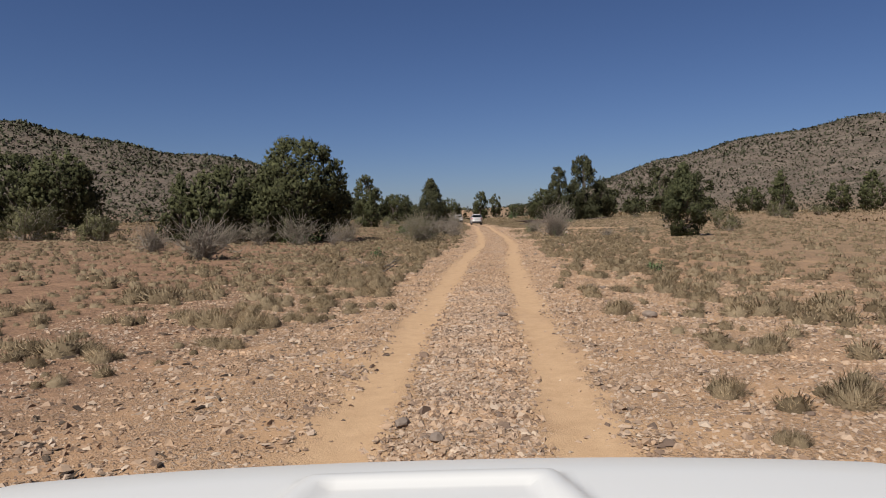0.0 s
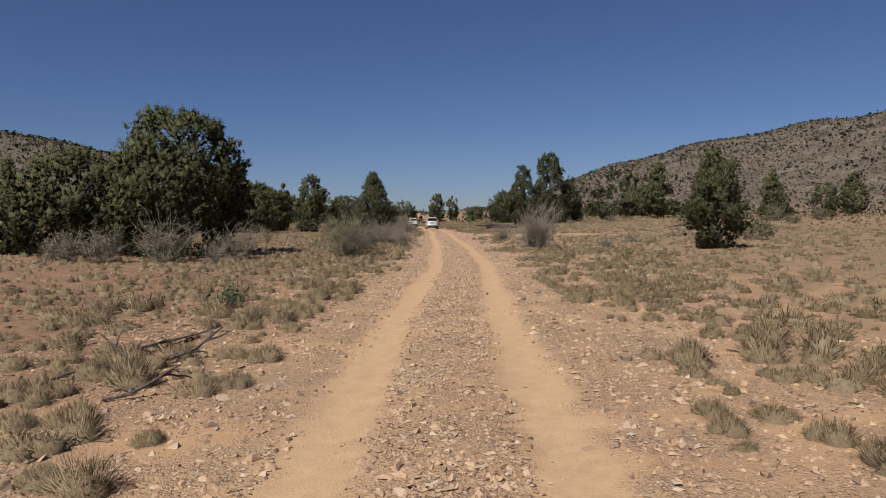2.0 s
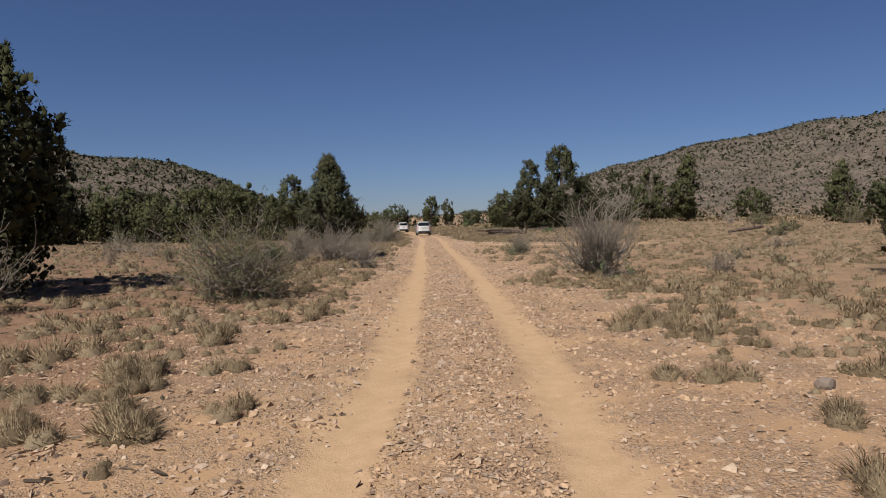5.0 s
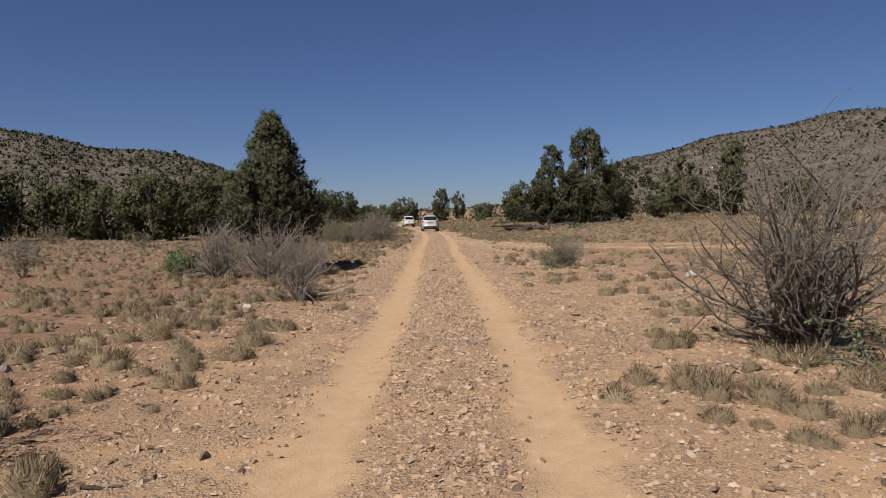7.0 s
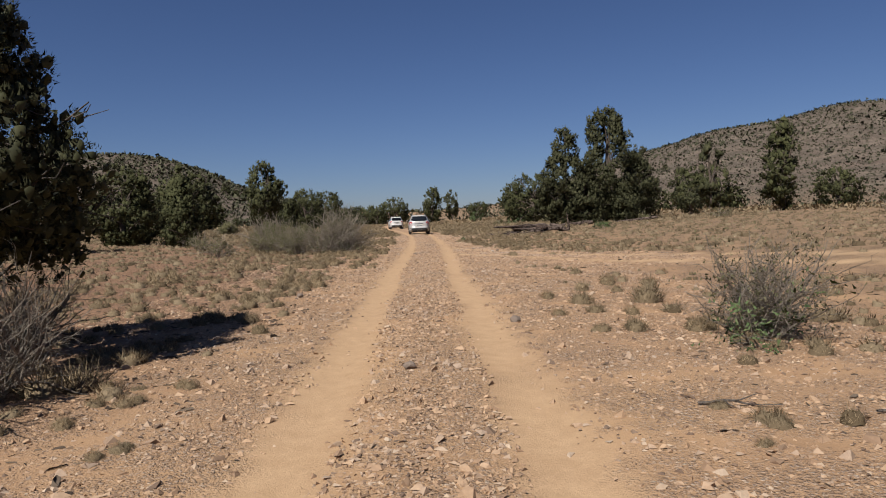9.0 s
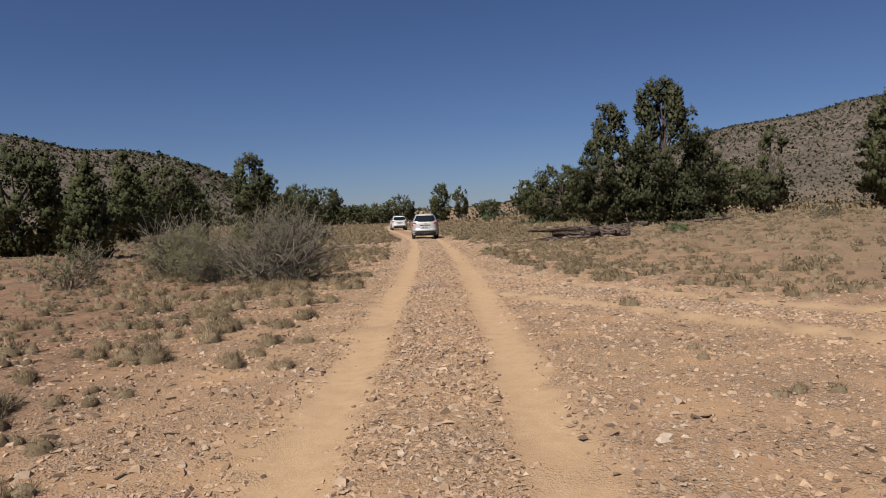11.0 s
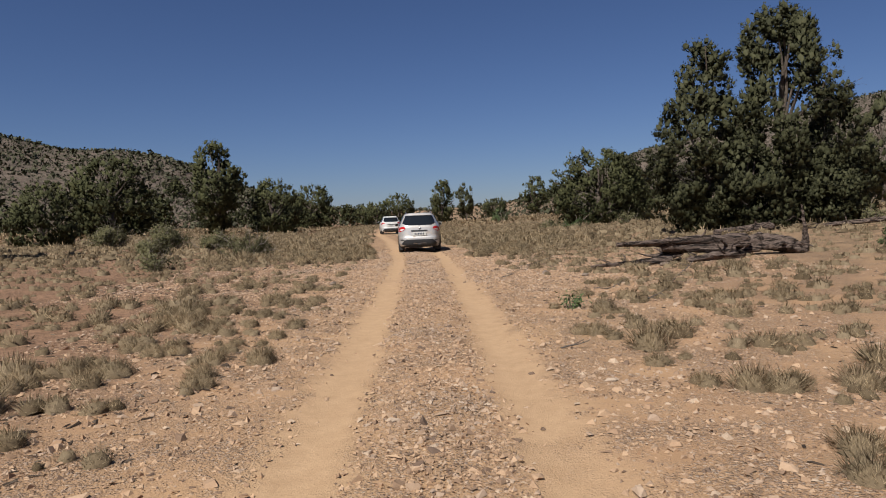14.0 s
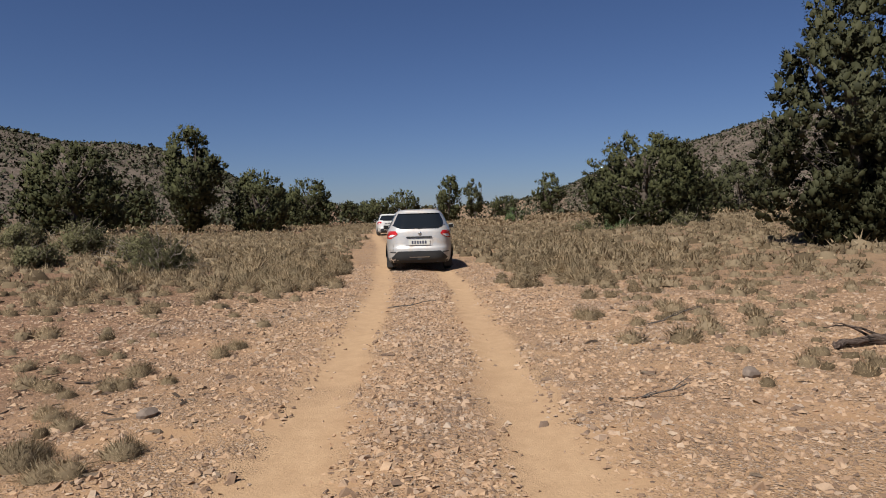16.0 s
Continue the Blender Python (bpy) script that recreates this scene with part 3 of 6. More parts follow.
# place, height, width, shape, material, leaves, gaps, bare branches, label
TREES = [
    ((-9.8, 44.6), 6.9, 7.0, "round", JUNIPER, 118000, 0.0, 3, "large dark green juniper with a dense rounded crown"),
    ((-15.4, 46.0), 5.2, 5.8, "round", JUNIPER, 34992, 0.0, 1, "broad dark green juniper beside a larger one"),
    ((-18.2, 45.5), 4.6, 2.8, "cone", JUNIPER, 25109, 0.0, 0, "small pointed dark green juniper"),
    ((-50.5, 76.0), 9.2, 11.0, "round", JUNIPER, 55200, 0.0, 0, DARK),
    ((-44.5, 75.0), 9.0, 9.2, "round", JUNIPER, 49200, 0.0, 0, DARK),
    ((-2.15, 60.0), 4.95, 3.35, "cone", OLIVE, 130000, 0.2, 18, "pointed olive-green juniper with dead grey lower branches"),
    ((-33.0, 108.0), 4.6, 6.0, "round", JUNIPER, 25109, 0.0, 0, DARK),
    ((-40.0, 104.0), 4.4, 5.5, "round", JUNIPER, 20088, 0.0, 0, DARK),
    ((-18.0, 90.0), 5.2, 5.0, "round", JUNIPER, 30132, 0.0, 0, DARK),
    ((-22.5, 92.0), 4.3, 5.0, "round", JUNIPER, 25109, 0.0, 0, DARK),
    ((-13.0, 98.0), 4.8, 3.0, "cone", JUNIPER, 30132, 0.0, 0, "narrow dark green juniper on the valley floor"),
    ((-18.5, 102.0), 6.2, 4.6, "round", JUNIPER, 35153, 0.0, 0, DARK),
    ((-20.5, 119.0), 7.2, 3.4, "tall", JUNIPER, 27620, 0.1, 1, "tall narrow dark green juniper"),
    ((-26.0, 124.0), 5.0, 4.6, "round", JUNIPER, 25109, 0.0, 0, DARK),
    ((-27.0, 137.0), 5.2, 5.0, "round", JUNIPER, 25109, 0.05, 1, DARK),
    ((-38.0, 172.0), 10.5, 11.0, "round", JUNIPER, 30132, 0.05, 0, DARK),
    ((-24.8, 173.0), 12.3, 7.5, "open", JUNIPER, 35153, 0.18, 1, "tall open pine with a rounded irregular crown"),
    ((-18.2, 176.0), 7.6, 7.2, "round", JUNIPER, 25109, 0.0, 0, DARK),
    ((-21.7, 224.0), 9.2, 9.0, "round", JUNIPER, 20088, 0.0, 0, DARK),
    ((-30.0, 232.0), 8.0, 9.0, "round", JUNIPER, 15065, 0.0, 0, DARK),
    ((-11.5, 258.0), 6.0, 7.5, "round", JUNIPER, 12554, 0.0, 0, DARK),
    ((-8.0, 300.0), 9.0, 11.0, "round", JUNIPER, 15065, 0.0, 0, DARK),
    ((-17.0, 290.0), 6.0, 9.0, "round", JUNIPER, 12554, 0.0, 0, DARK),
    ((5.0, 245.0), 10.6, 7.0, "tall", JUNIPER, 20088, 0.12, 0, "tall dark pine on the valley floor"),
    ((10.2, 240.0), 8.6, 5.0, "open", OLIVE, 11048, 0.58, 6, "thin half-dead pine with bare twigs"),
    ((20.0, 275.0), 5.5, 8.0, "round", JUNIPER, 12554, 0.0, 0, DARK),
    ((28.7, 258.0), 10.0, 7.5, "open", JUNIPER, 15065, 0.42, 3, "open dark pine with a bare stem"),
    ((17.4, 143.5), 6.6, 9.0, "round", JUNIPER, 82000, 0.0, 1, "wide dark green juniper with a domed crown"),
    ((16.4, 117.5), 9.4, 5.2, "tall", OLIVE, 71000, 0.06, 3, "tall olive-green pine with ragged crown and bare stems"),
    ((20.6, 118.4), 11.4, 6.8, "tall", OLIVE, 105000, 0.03, 4, "tallest olive-green pine of a clump, bare grey branches below"),
    ((23.8, 119.6), 7.6, 4.4, "tall", OLIVE, 53460, 0.03, 2, "olive-green pine at the edge of a clump"),
    ((14.9, 44.2), 4.8, 3.3, "tall", PINE, 70000, 0.4, 9, "young bright olive-green pine with an airy crown"),
    ((37.0, 117.4), 9.0, 4.4, "tall", JUNIPER, 25109, 0.12, 2, "slender dark pine with drooping boughs"),
    ((49.0, 172.0), 8.2, 6.0, "round", JUNIPER, 15065, 0.05, 1, DARK),
    ((47.0, 156.0), 7.2, 6.0, "open", JUNIPER, 15065, 0.5, 2, "thin grey-green pine on the slope"),
    ((59.0, 145.0), 5.6, 6.0, "round", JUNIPER, 15065, 0.0, 0, DARK),
    ((42.0, 92.0), 6.0, 3.8, "cone", JUNIPER, 20088, 0.05, 1, "pointed dark green juniper"),
    ((61.0, 114.0), 5.4, 4.0, "round", JUNIPER, 15065, 0.0, 0, DARK),
    ((74.0, 128.0), 7.8, 5.0, "tall", JUNIPER, 15065, 0.1, 1, DARK),
    ((39.0, 139.0), 9.0, 3.6, "open", OLIVE, 7532, 0.72, 7, "nearly bare grey pine on the slope"),
    ((33.0, 164.0), 5.2, 6.0, "round", OLIVE, 12554, 0.1, 2, "grey-green bushy pine on the slope"),
    ((21.8, 116.8), 3.6, 4.0, "round", OLIVE, 35153, 0.0, 3, "low olive-green pine bough mass under taller pines"),
    ((17.8, 116.6), 4.4, 4.4, "round", OLIVE, 30132, 0.0, 3, "low olive-green pine bough mass under taller pines"),
    ((30.0, 122.0), 3.0, 2.6, "open", OLIVE, 12554, 0.5, 4, "thin grey-green pine beside a taller clump"),
    ((-29.0, 86.0), 5.6, 6.5, "round", JUNIPER, 24000, 0.0, 0, DARK),
    ((-28.0, 97.0), 5.8, 6.5, "round", JUNIPER, 22000, 0.0, 0, DARK),
    ((-34.0, 100.0), 6.0, 7.0, "round", JUNIPER, 20000, 0.0, 0, DARK),
]
for i, (place, h, w, shape, mat, leaves, gaps, bare, label) in enumerate(TREES):
    tree(place, h, w, shape, 100 + i, mat, label, leaves, gaps, 0.3 if "lower branches" in label else 0.14 if shape == "open" else 0.04, bare,
         "pine_tree" if "pine" in label else "juniper_tree", "lower branches" in label or "young" in label)

# ---- shrubs ----
BARE = "bare grey-brown twiggy shrub standing in dry grass"
LEAFY = "grey-green leafy desert shrub standing in dry grass"
# place, height, width, twigs, leaves, label
SHRUBS = [
    ((-9.2, 26.5), 2.2, 2.6, 64, 1600, BARE), ((-13.3, 31.0), 1.9, 1.5, 64, 700, BARE),
    ((-23.5, 45.0), 2.4, 3.8, 60, 6000, LEAFY), ((-29.0, 46.0), 3.2, 5.6, 60, 9000, LEAFY),
    ((-9.0, 40.4), 2.2, 3.2, 90, 5200, "tangled grey shrub in front of a large juniper"), ((-13.0, 40.4), 1.7, 2.6, 60, 3600, BARE),
    ((-6.4, 41.0), 1.8, 2.4, 60, 1500, BARE), ((-11.0, 39.4), 1.8, 2.3, 60, 3400, BARE),
    ((-1.9, 43.0), 2.0, 2.6, 90, 4600, "rounded grey-brown shrub with small leaves beside the track"),
    ((10.4, 46.8), 0.9, 1.1, 40, 0, BARE), ((13.4, 52.0), 1.0, 1.2, 30, 200, LEAFY), ((13.4, 49.5), 0.7, 0.7, 20, 200, LEAFY),
    ((-11.0, 57.5), 1.6, 1.4, 40, 0, BARE), ((-12.2, 64.0), 1.7, 2.1, 40, 100, BARE), ((-9.3, 59.2), 1.1, 1.1, 30, 400, LEAFY),
    ((7.0, 47.0), 2.4, 2.3, 92, 0, "large leafless grey shrub with tangled twigs beside the track"),
    ((-3.3, 58.3), 1.8, 2.2, 56, 0, "bare grey shrub crowding the foot of a juniper"),
    ((-1.7, 57.6), 1.7, 2.4, 60, 0, "bare grey shrub crowding the foot of a juniper"),
    ((-0.9, 58.4), 1.3, 1.5, 50, 0, BARE),
    ((0.05, 52.5), 1.6, 1.1, 36, 0, "upright bare grey shrub with many stems beside the track"),
    ((-2.4, 61.6), 1.3, 1.8, 50, 0, BARE),
    ((6.7, 60.2), 1.3, 1.2, 100, 420, "grey-green broom-like shrub beside the track"),
    ((-4.4, 86.4), 1.9, 3.6, 60, 4600, LEAFY), ((-3.0, 84.4), 1.5, 2.0, 60, 2600, LEAFY), ((-5.6, 89.5), 2.0, 3.4, 70, 4400, LEAFY),
    ((-1.1, 84.1), 1.95, 3.2, 150, 3600, "sprawling grey shrub with arching twigs and sparse leaves"),
    ((-6.6, 84.0), 1.3, 2.4, 50, 1200, LEAFY),
    ((-5.6, 115.6), 1.6, 3.0, 60, 7500, LEAFY), ((-14.0, 128.0), 1.9, 3.4, 50, 6500, LEAFY), ((-11.9, 120.3), 1.1, 2.2, 40, 3500, LEAFY),
    ((-20.0, 133.0), 2.2, 3.6, 50, 6000, LEAFY), ((-9.6, 124.0), 1.4, 2.6, 50, 4500, LEAFY),
    ((20.0, 51.0), 2.2, 2.2, 40, 1500, LEAFY), ((27.0, 108.0), 1.2, 2.5, 40, 600, LEAFY), ((33.0, 96.0), 1.5, 2.6, 60, 0, BARE),
    ((18.6, 138.6), 1.1, 3.0, 30, 1500, LEAFY), ((12.6, 140.5), 0.9, 2.4, 30, 1200, LEAFY), ((23.0, 115.5), 1.0, 2.4, 30, 1200, LEAFY),
    ((18.0, 58.0), 0.9, 2.0, 40, 0, BARE), ((-24.0, 62.0), 1.6, 2.6, 40, 400, LEAFY), ((-16.0, 70.0), 1.5, 2.6, 40, 300, BARE),
    ((-14.0, 78.0), 1.4, 2.4, 40, 700, LEAFY), ((-10.0, 92.0), 1.3, 2.2, 40, 900, LEAFY), ((-22.0, 84.0), 1.5, 2.6, 40, 500, LEAFY),
    ((38.0, 84.0), 2.2, 4.0, 50, 2600, LEAFY), ((44.0, 86.0), 2.0, 3.4, 50, 2000, LEAFY), ((33.0, 90.0), 1.6, 3.0, 50, 1600, LEAFY), ((28.0, 76.0), 1.0, 2.2, 40, 900, LEAFY), ((24.0, 70.0), 0.8, 1.6, 40, 600, LEAFY), ((35.0, 75.0), 0.9, 2.0, 40, 700, LEAFY),
    ((-6.5, 38.6), 1.2, 1.8, 40, 0, BARE), ((-7.0, 108.5), 0.9, 1.8, 40, 700, LEAFY),
]
for i, (place, h, w, twigs, leaves, label) in enumerate(SHRUBS):
    near = abs(place[0] - road_x(place[1])) < 9
    shrub(place, h, w, 400 + i, label, twigs, DRY_LEAF if label == BARE or "tangled" in label else SAGE, leaves * 3 if near else leaves, 0.042 if near else 0.07 if abs(place[0] - road_x(place[1])) < 17 and place[1] < 100 else 0.12, low_green=260 if w > 2.4 and twigs > 75 else 0, stout=1.5 if twigs in (92, 64, 150) or "crowding" in label else 1.8 if "upright" in label else 1.0)
# leafy green bushes
for place, h, w, leaves, seed in (((-4.5, 58.8), 1.2, 0.95, 3600, 1), ((12.7, 184.0), 2.2, 5.0, 5000, 2), ((5.9, 17.8), 0.35, 0.35, 300, 3), ((6.5, 59.9), 0.3, 1.9, 500, 6), ((7.3, 46.0), 0.3, 1.8, 400, 7), ((16.0, 102.5), 0.8, 2.2, 2200, 8), ((14.0, 138.0), 1.0, 4.0, 4000, 9), ((-2.3, 25.6), 0.5, 0.45, 420, 4), ((5.2, 95.2), 0.25, 0.28, 200, 5)):
    shrub(place, h, w, 700 + seed, "fresh green leafy bush among dry grass", 26 if h > 1 else 14, FRESH, leaves, 0.06 if h < 2 else 0.12, name="green_bush", category="bush")


# ---- dry bunchgrass ----
def bare_ground(x, y):
    """How open the soil is, 0 to 1."""
    off = x - road_x(y)
    open_soil = 1 - smooth(1.7, 3.2, abs(off) + 0.7 * wave(x * 0.3, y * 0.3, 5))
    side_track = side_rut(x, y + 0.8, 2.0)
    clearing = np.exp(-(((x - 8) / 5.5) ** 2 + ((y - 60) / 13) ** 4)) + np.exp(-(((x + 3) / 3) ** 2 + ((y - 6) / 4) ** 2))
    return np.clip(open_soil + 0.9 * side_track + 0.85 * clearing, 0, 1)


def cushion_blades(x, y, z, R, H, k, width, r):
    """Fine blades fanning from the foot of each grass cushion; k: the cushion of every blade."""
    m = len(k)
    az = r.uniform(0, 2 * math.pi, m)
    up = r.uniform(0.05, 1, m) ** 0.7
    ring = np.sqrt(1 - up * up)
    d = np.stack([np.cos(az) * ring, np.sin(az) * ring, up], 1)
    span = np.stack([R[k], R[k], H[k]], 1)
    lump = 1 + 0.14 * np.sin(az * 2 + 3 * k) + 0.12 * np.sin(az * 5 + 2 * k)
    base = np.stack([x[k], y[k], z[k]], 1)
    root = base + d * span * np.array([0.62, 0.62, 0.3]) + r.normal(0, 0.1, (m, 3)) * span * np.array([1, 1, 0.3])
    tip = base + (d * (r.uniform(0.72, 1.12, m) * lump)[:, None] + r.normal(0, 0.11, (m, 3))) * span
    low = root + (tip - root) * r.uniform(0.1, 0.6, m)[:, None]
    low[:, 2] = np.maximum(low[:, 2], base[:, 2] - 0.01)
    tip[:, 2] = np.maximum(tip[:, 2], base[:, 2] + 0.05 * H[k])
    side = np.cross(tip - low, r.normal(0, 1, (m, 3)))
    side = side / (np.linalg.norm(side, axis=1)[:, None] + 1e-9) * (width * R[k] * r.uniform(0.8, 1.7, m))[:, None]
    v = np.stack([low - side, low + side, tip], 1).reshape(-1, 3)
    soft = np.repeat(d + np.array([0, 0, 0.25]) + r.normal(0, 0.3, (m, 3)), 3, 0)
    return v, np.arange(m * 3).reshape(-1, 3), soft / np.linalg.norm(soft, axis=1)[:, None]


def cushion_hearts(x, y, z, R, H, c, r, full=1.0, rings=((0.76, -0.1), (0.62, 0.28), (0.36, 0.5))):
    """Low ragged mats of dead stalks under the blades, c corners round; coloured dark to stand for base shade."""
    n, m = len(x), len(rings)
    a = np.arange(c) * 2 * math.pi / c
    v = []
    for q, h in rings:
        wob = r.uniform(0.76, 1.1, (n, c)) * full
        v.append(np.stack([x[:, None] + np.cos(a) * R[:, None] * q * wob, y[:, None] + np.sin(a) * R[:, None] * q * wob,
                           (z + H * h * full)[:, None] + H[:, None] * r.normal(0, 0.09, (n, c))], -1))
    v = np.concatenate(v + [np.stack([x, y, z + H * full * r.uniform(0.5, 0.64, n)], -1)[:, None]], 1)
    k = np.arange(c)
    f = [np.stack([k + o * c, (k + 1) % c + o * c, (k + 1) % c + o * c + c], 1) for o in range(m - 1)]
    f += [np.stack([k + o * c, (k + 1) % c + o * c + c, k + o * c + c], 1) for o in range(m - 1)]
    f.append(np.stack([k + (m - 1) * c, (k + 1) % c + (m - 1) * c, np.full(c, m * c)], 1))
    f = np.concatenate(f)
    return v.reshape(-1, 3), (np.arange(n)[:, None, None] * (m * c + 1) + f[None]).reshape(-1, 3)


def open_stretch(y):
    """1 where the cushions beside the track are set out singly, below."""
    return np.maximum.reduce([smooth(2, 4, y) * (1 - smooth(31, 34, y)), smooth(40, 42, y) * (1 - smooth(63, 66, y)), smooth(73, 75, y) * (1 - smooth(106, 112, y))])


def tufts(cell, area, seed, near, heads):
    """Places and sizes of grass cushions in loose clumps."""
    r = np.random.default_rng(seed)
    cx, cy = np.meshgrid(np.arange(area[0], area[1], cell), np.arange(area[2], area[3], cell))
    x, y = cx.ravel() + r.uniform(-0.5, 0.5, cx.size) * cell, cy.ravel() + r.uniform(-0.5, 0.5, cx.size) * cell
    R = r.lognormal(math.log(0.165), 0.36, x.size).clip(0.07, 0.3) * (cell / 0.95 if cell > 0.97 else 1.0) * (1 + 0.8 * smooth(107, 114, y))
    # each clump is one to several heads grown together
    k = np.repeat(np.arange(x.size), r.integers(1, heads + 1, x.size))
    a, q = r.uniform(0, 2 * math.pi, len(k)), r.uniform(0.7, 1.7, len(k))
    first = np.r_[True, k[1:] != k[:-1]]
    x, y = x[k] + np.where(first, 0, np.cos(a) * q * R[k] * 1.5), y[k] + np.where(first, 0, np.sin(a) * q * R[k] * 0.9)
    R = R[k] * np.where(first, 1.0, r.uniform(0.55, 1.0, len(k)))
    side = x - road_x(y)
    off = abs(side)
    grow = 0.72 + 0.5 * wave(x * 0.23, y * 0.23, 6) + 0.42 * wave(x * 0.8, y * 0.8, 7) + 0.35 * smooth(3, 8, off) + 0.35 * smooth(99, 110, y) + 0.9 * smooth(108, 114, y) + np.where(side < -2.2, 0.45, 0.0) + np.where(side > 3.4, 0.55, 0.0)
    grow = grow * (1 - bare_ground(x, y)) * (1 - np.where(side < 0, 0.5, 0.72) * open_stretch(y) * (1 - smooth(2.6, 4.2, off))) * (1 - np.where(side < 0, 0.8, 0.25) * smooth(97, 99, y) * (1 - smooth(107.5, 110, y)) * (1 - smooth(7, 10, off)))
    keep = (r.random(x.size) < np.clip(grow, 0, 0.95)) & (off >= near[0]) & (off < near[1])
    x, y, R = x[keep], y[keep], R[keep]
    return x, y, ground_z(x, y), R, R * r.uniform(0.62, 0.95, len(x)) + 0.02, r


# cell, area, blades, blade width over the radius, distance from the track, seed, heads, corners of the mat
for cell, area, blades, width, near, seed, heads, c in ((0.75, (-5, 9, 1.5, 120), 260, 0.013, (0, 4.4), 21, 6, 9), (0.78, (-10, 14, 1.5, 132), 80, 0.021, (4.4, 9), 25, 5, 6),
                                                        (1.0, (-34, 40, 0, 165), 20, 0.045, (9, 30), 22, 4, 6), (1.6, (-90, 100, 10, 230), 10, 0.16, (30, 200), 23, 1, 0),
                                                        (0.85, (-26, 30, 118, 230), 26, 0.045, (0, 9), 24, 3, 6), (1.3, (-33, 36, 165, 230), 12, 0.14, (9, 30), 26, 2, 0)):
    x, y, z, R, H, r = tufts(cell, area, seed, near, heads)
    v, f, soft = cushion_blades(x, y, z, R, H, np.repeat(np.arange(len(x)), np.maximum(6, blades * (R / 0.16) ** (1.0 if blades > 60 else 0.0)).astype(int)), width, r)
    tagged(new("bunchgrass", tri_mesh("bunchgrass", v, f, GRASS, normals=soft)), "dry tan and grey-green bunchgrass tufts on sandy soil", "grass", kind="stuff")
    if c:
        tagged(new("shaded_thatch", tri_mesh("shaded_thatch", *(cushion_hearts(x, y, z, R, H, c, r) if c > 6 else cushion_hearts(x, y, z, R, H, c, r, 0.86, ((0.86, -0.1), (0.6, 0.48)))), SHADED_THATCH, True)), "matted dead grass at the heart of bunchgrass tufts, coloured dark for base shade", "grass", kind="stuff")

# the cushions nearest to the track, one by one
CUSHIONS = []
for i in range(12):
    r = np.random.default_rng(300 + i)
    # one to three heads grown into one cushion
    hx, hy, hr = [np.array(q) for q in (([0.0], [0.0], [1.0]), ([-0.3, 0.3], [0.1, -0.1], [0.78, 0.72]), ([-0.36, 0.32, 0.05], [0.05, 0.12, -0.2], [0.7, 0.64, 0.76]))[i % 3]]
    hh = hr * r.uniform(0.85, 1.1, len(hr))
    bv, bf, soft = cushion_blades(hx, hy, hx * 0, hr, hh, np.repeat(np.arange(len(hx)), (900 * hr ** 1.5).astype(int)), 0.0085, r)
    CUSHIONS.append((tri_mesh("grass_tuft", bv, bf, GRASS, normals=soft), tri_mesh("heart", *cushion_hearts(hx, hy, hx * 0, hr, hh, 10, r), SHADED_THATCH, True)))


def grass_tuft(x, y, R, i):
    blades, heart = CUSHIONS[i % len(CUSHIONS)]
    ob = new("grass_tuft", blades)
    ob.matrix_basis = pose(x, y, gz(x, y) - 0.01, 0, 0, 37 * i % 360) @ Matrix.Diagonal((R, R, R * (0.82 + 0.08 * (i * 7 % 5)), 1))
    tagged(ob, "large dry grey-tan bunchgrass cushion on stony soil" if R > 0.22 else "small dry tan bunchgrass tuft on stony soil", "grass tuft", "grass tufts beside the track")
    part("heart", heart, ob)


TUFTS_A = [(3.34, 4.76, 0.14), (4.25, 5.68, 0.27), (3.37, 6.03, 0.23), (-2.6, 7.01, 0.15), (5.33, 7.44, 0.24), (-2.25, 7.5, 0.08), (-4.11, 7.78, 0.16), (4.25, 7.83, 0.31), (-3.93, 8.13, 0.44), (-3.46, 8.27, 0.2), (-1.91, 8.44, 0.29), (4.05, 8.72, 0.11), (6.66, 9.69, 0.41), (-2.22, 9.99, 0.58), (3.55, 10.14, 0.12), (-1.36, 10.4, 0.3), (6.37, 10.83, 0.45), (3.45, 10.83, 0.23), (5.69, 10.83, 0.41), (-3.34, 10.84, 0.31), (-0.76, 11.24, 0.18), (3.67, 11.34, 0.18), (-1.56, 11.47, 0.15), (4.92, 11.63, 0.19), (-0.87, 11.77, 0.17), (-1.55, 12.13, 0.24), (3.5, 12.96, 0.18), (-4.97, 13.02, 0.58), (-2.29, 13.08, 0.14), (5.67, 13.14, 0.19), (-2.94, 13.17, 0.26), (3.51, 13.46, 0.26), (-1.27, 13.53, 0.17)]
TUFTS_B = [(-0.77, 13.77, 0.38), (5.68, 13.84, 0.18), (-2.12, 14.22, 0.17), (-3.01, 14.36, 0.12), (5.3, 15.22, 0.29), (-1.05, 15.37, 0.51), (-3.87, 16, 0.31), (6.88, 16.04, 0.37), (-1.88, 16.11, 0.28), (6.71, 16.72, 0.29), (-0.76, 16.8, 0.3), (4.31, 16.81, 0.27), (-3.82, 17.22, 0.31), (3.57, 17.24, 0.1), (4.22, 17.36, 0.2), (5.93, 17.38, 0.37), (5.06, 17.52, 0.16), (3.6, 17.59, 0.16), (-0.58, 17.65, 0.15), (6.59, 17.66, 0.38), (4.12, 17.9, 0.2), (3.68, 18.05, 0.16), (-1.78, 18.09, 0.2), (-1.37, 18.15, 0.24), (5.68, 18.33, 0.34), (-3.24, 18.47, 0.34), (4.13, 19.01, 0.12), (-0.71, 19.03, 0.22), (5.5, 19.04, 0.19), (5.06, 19.08, 0.19), (4.81, 19.08, 0.16), (-0.43, 19.3, 0.19), (4.04, 19.38, 0.17)]
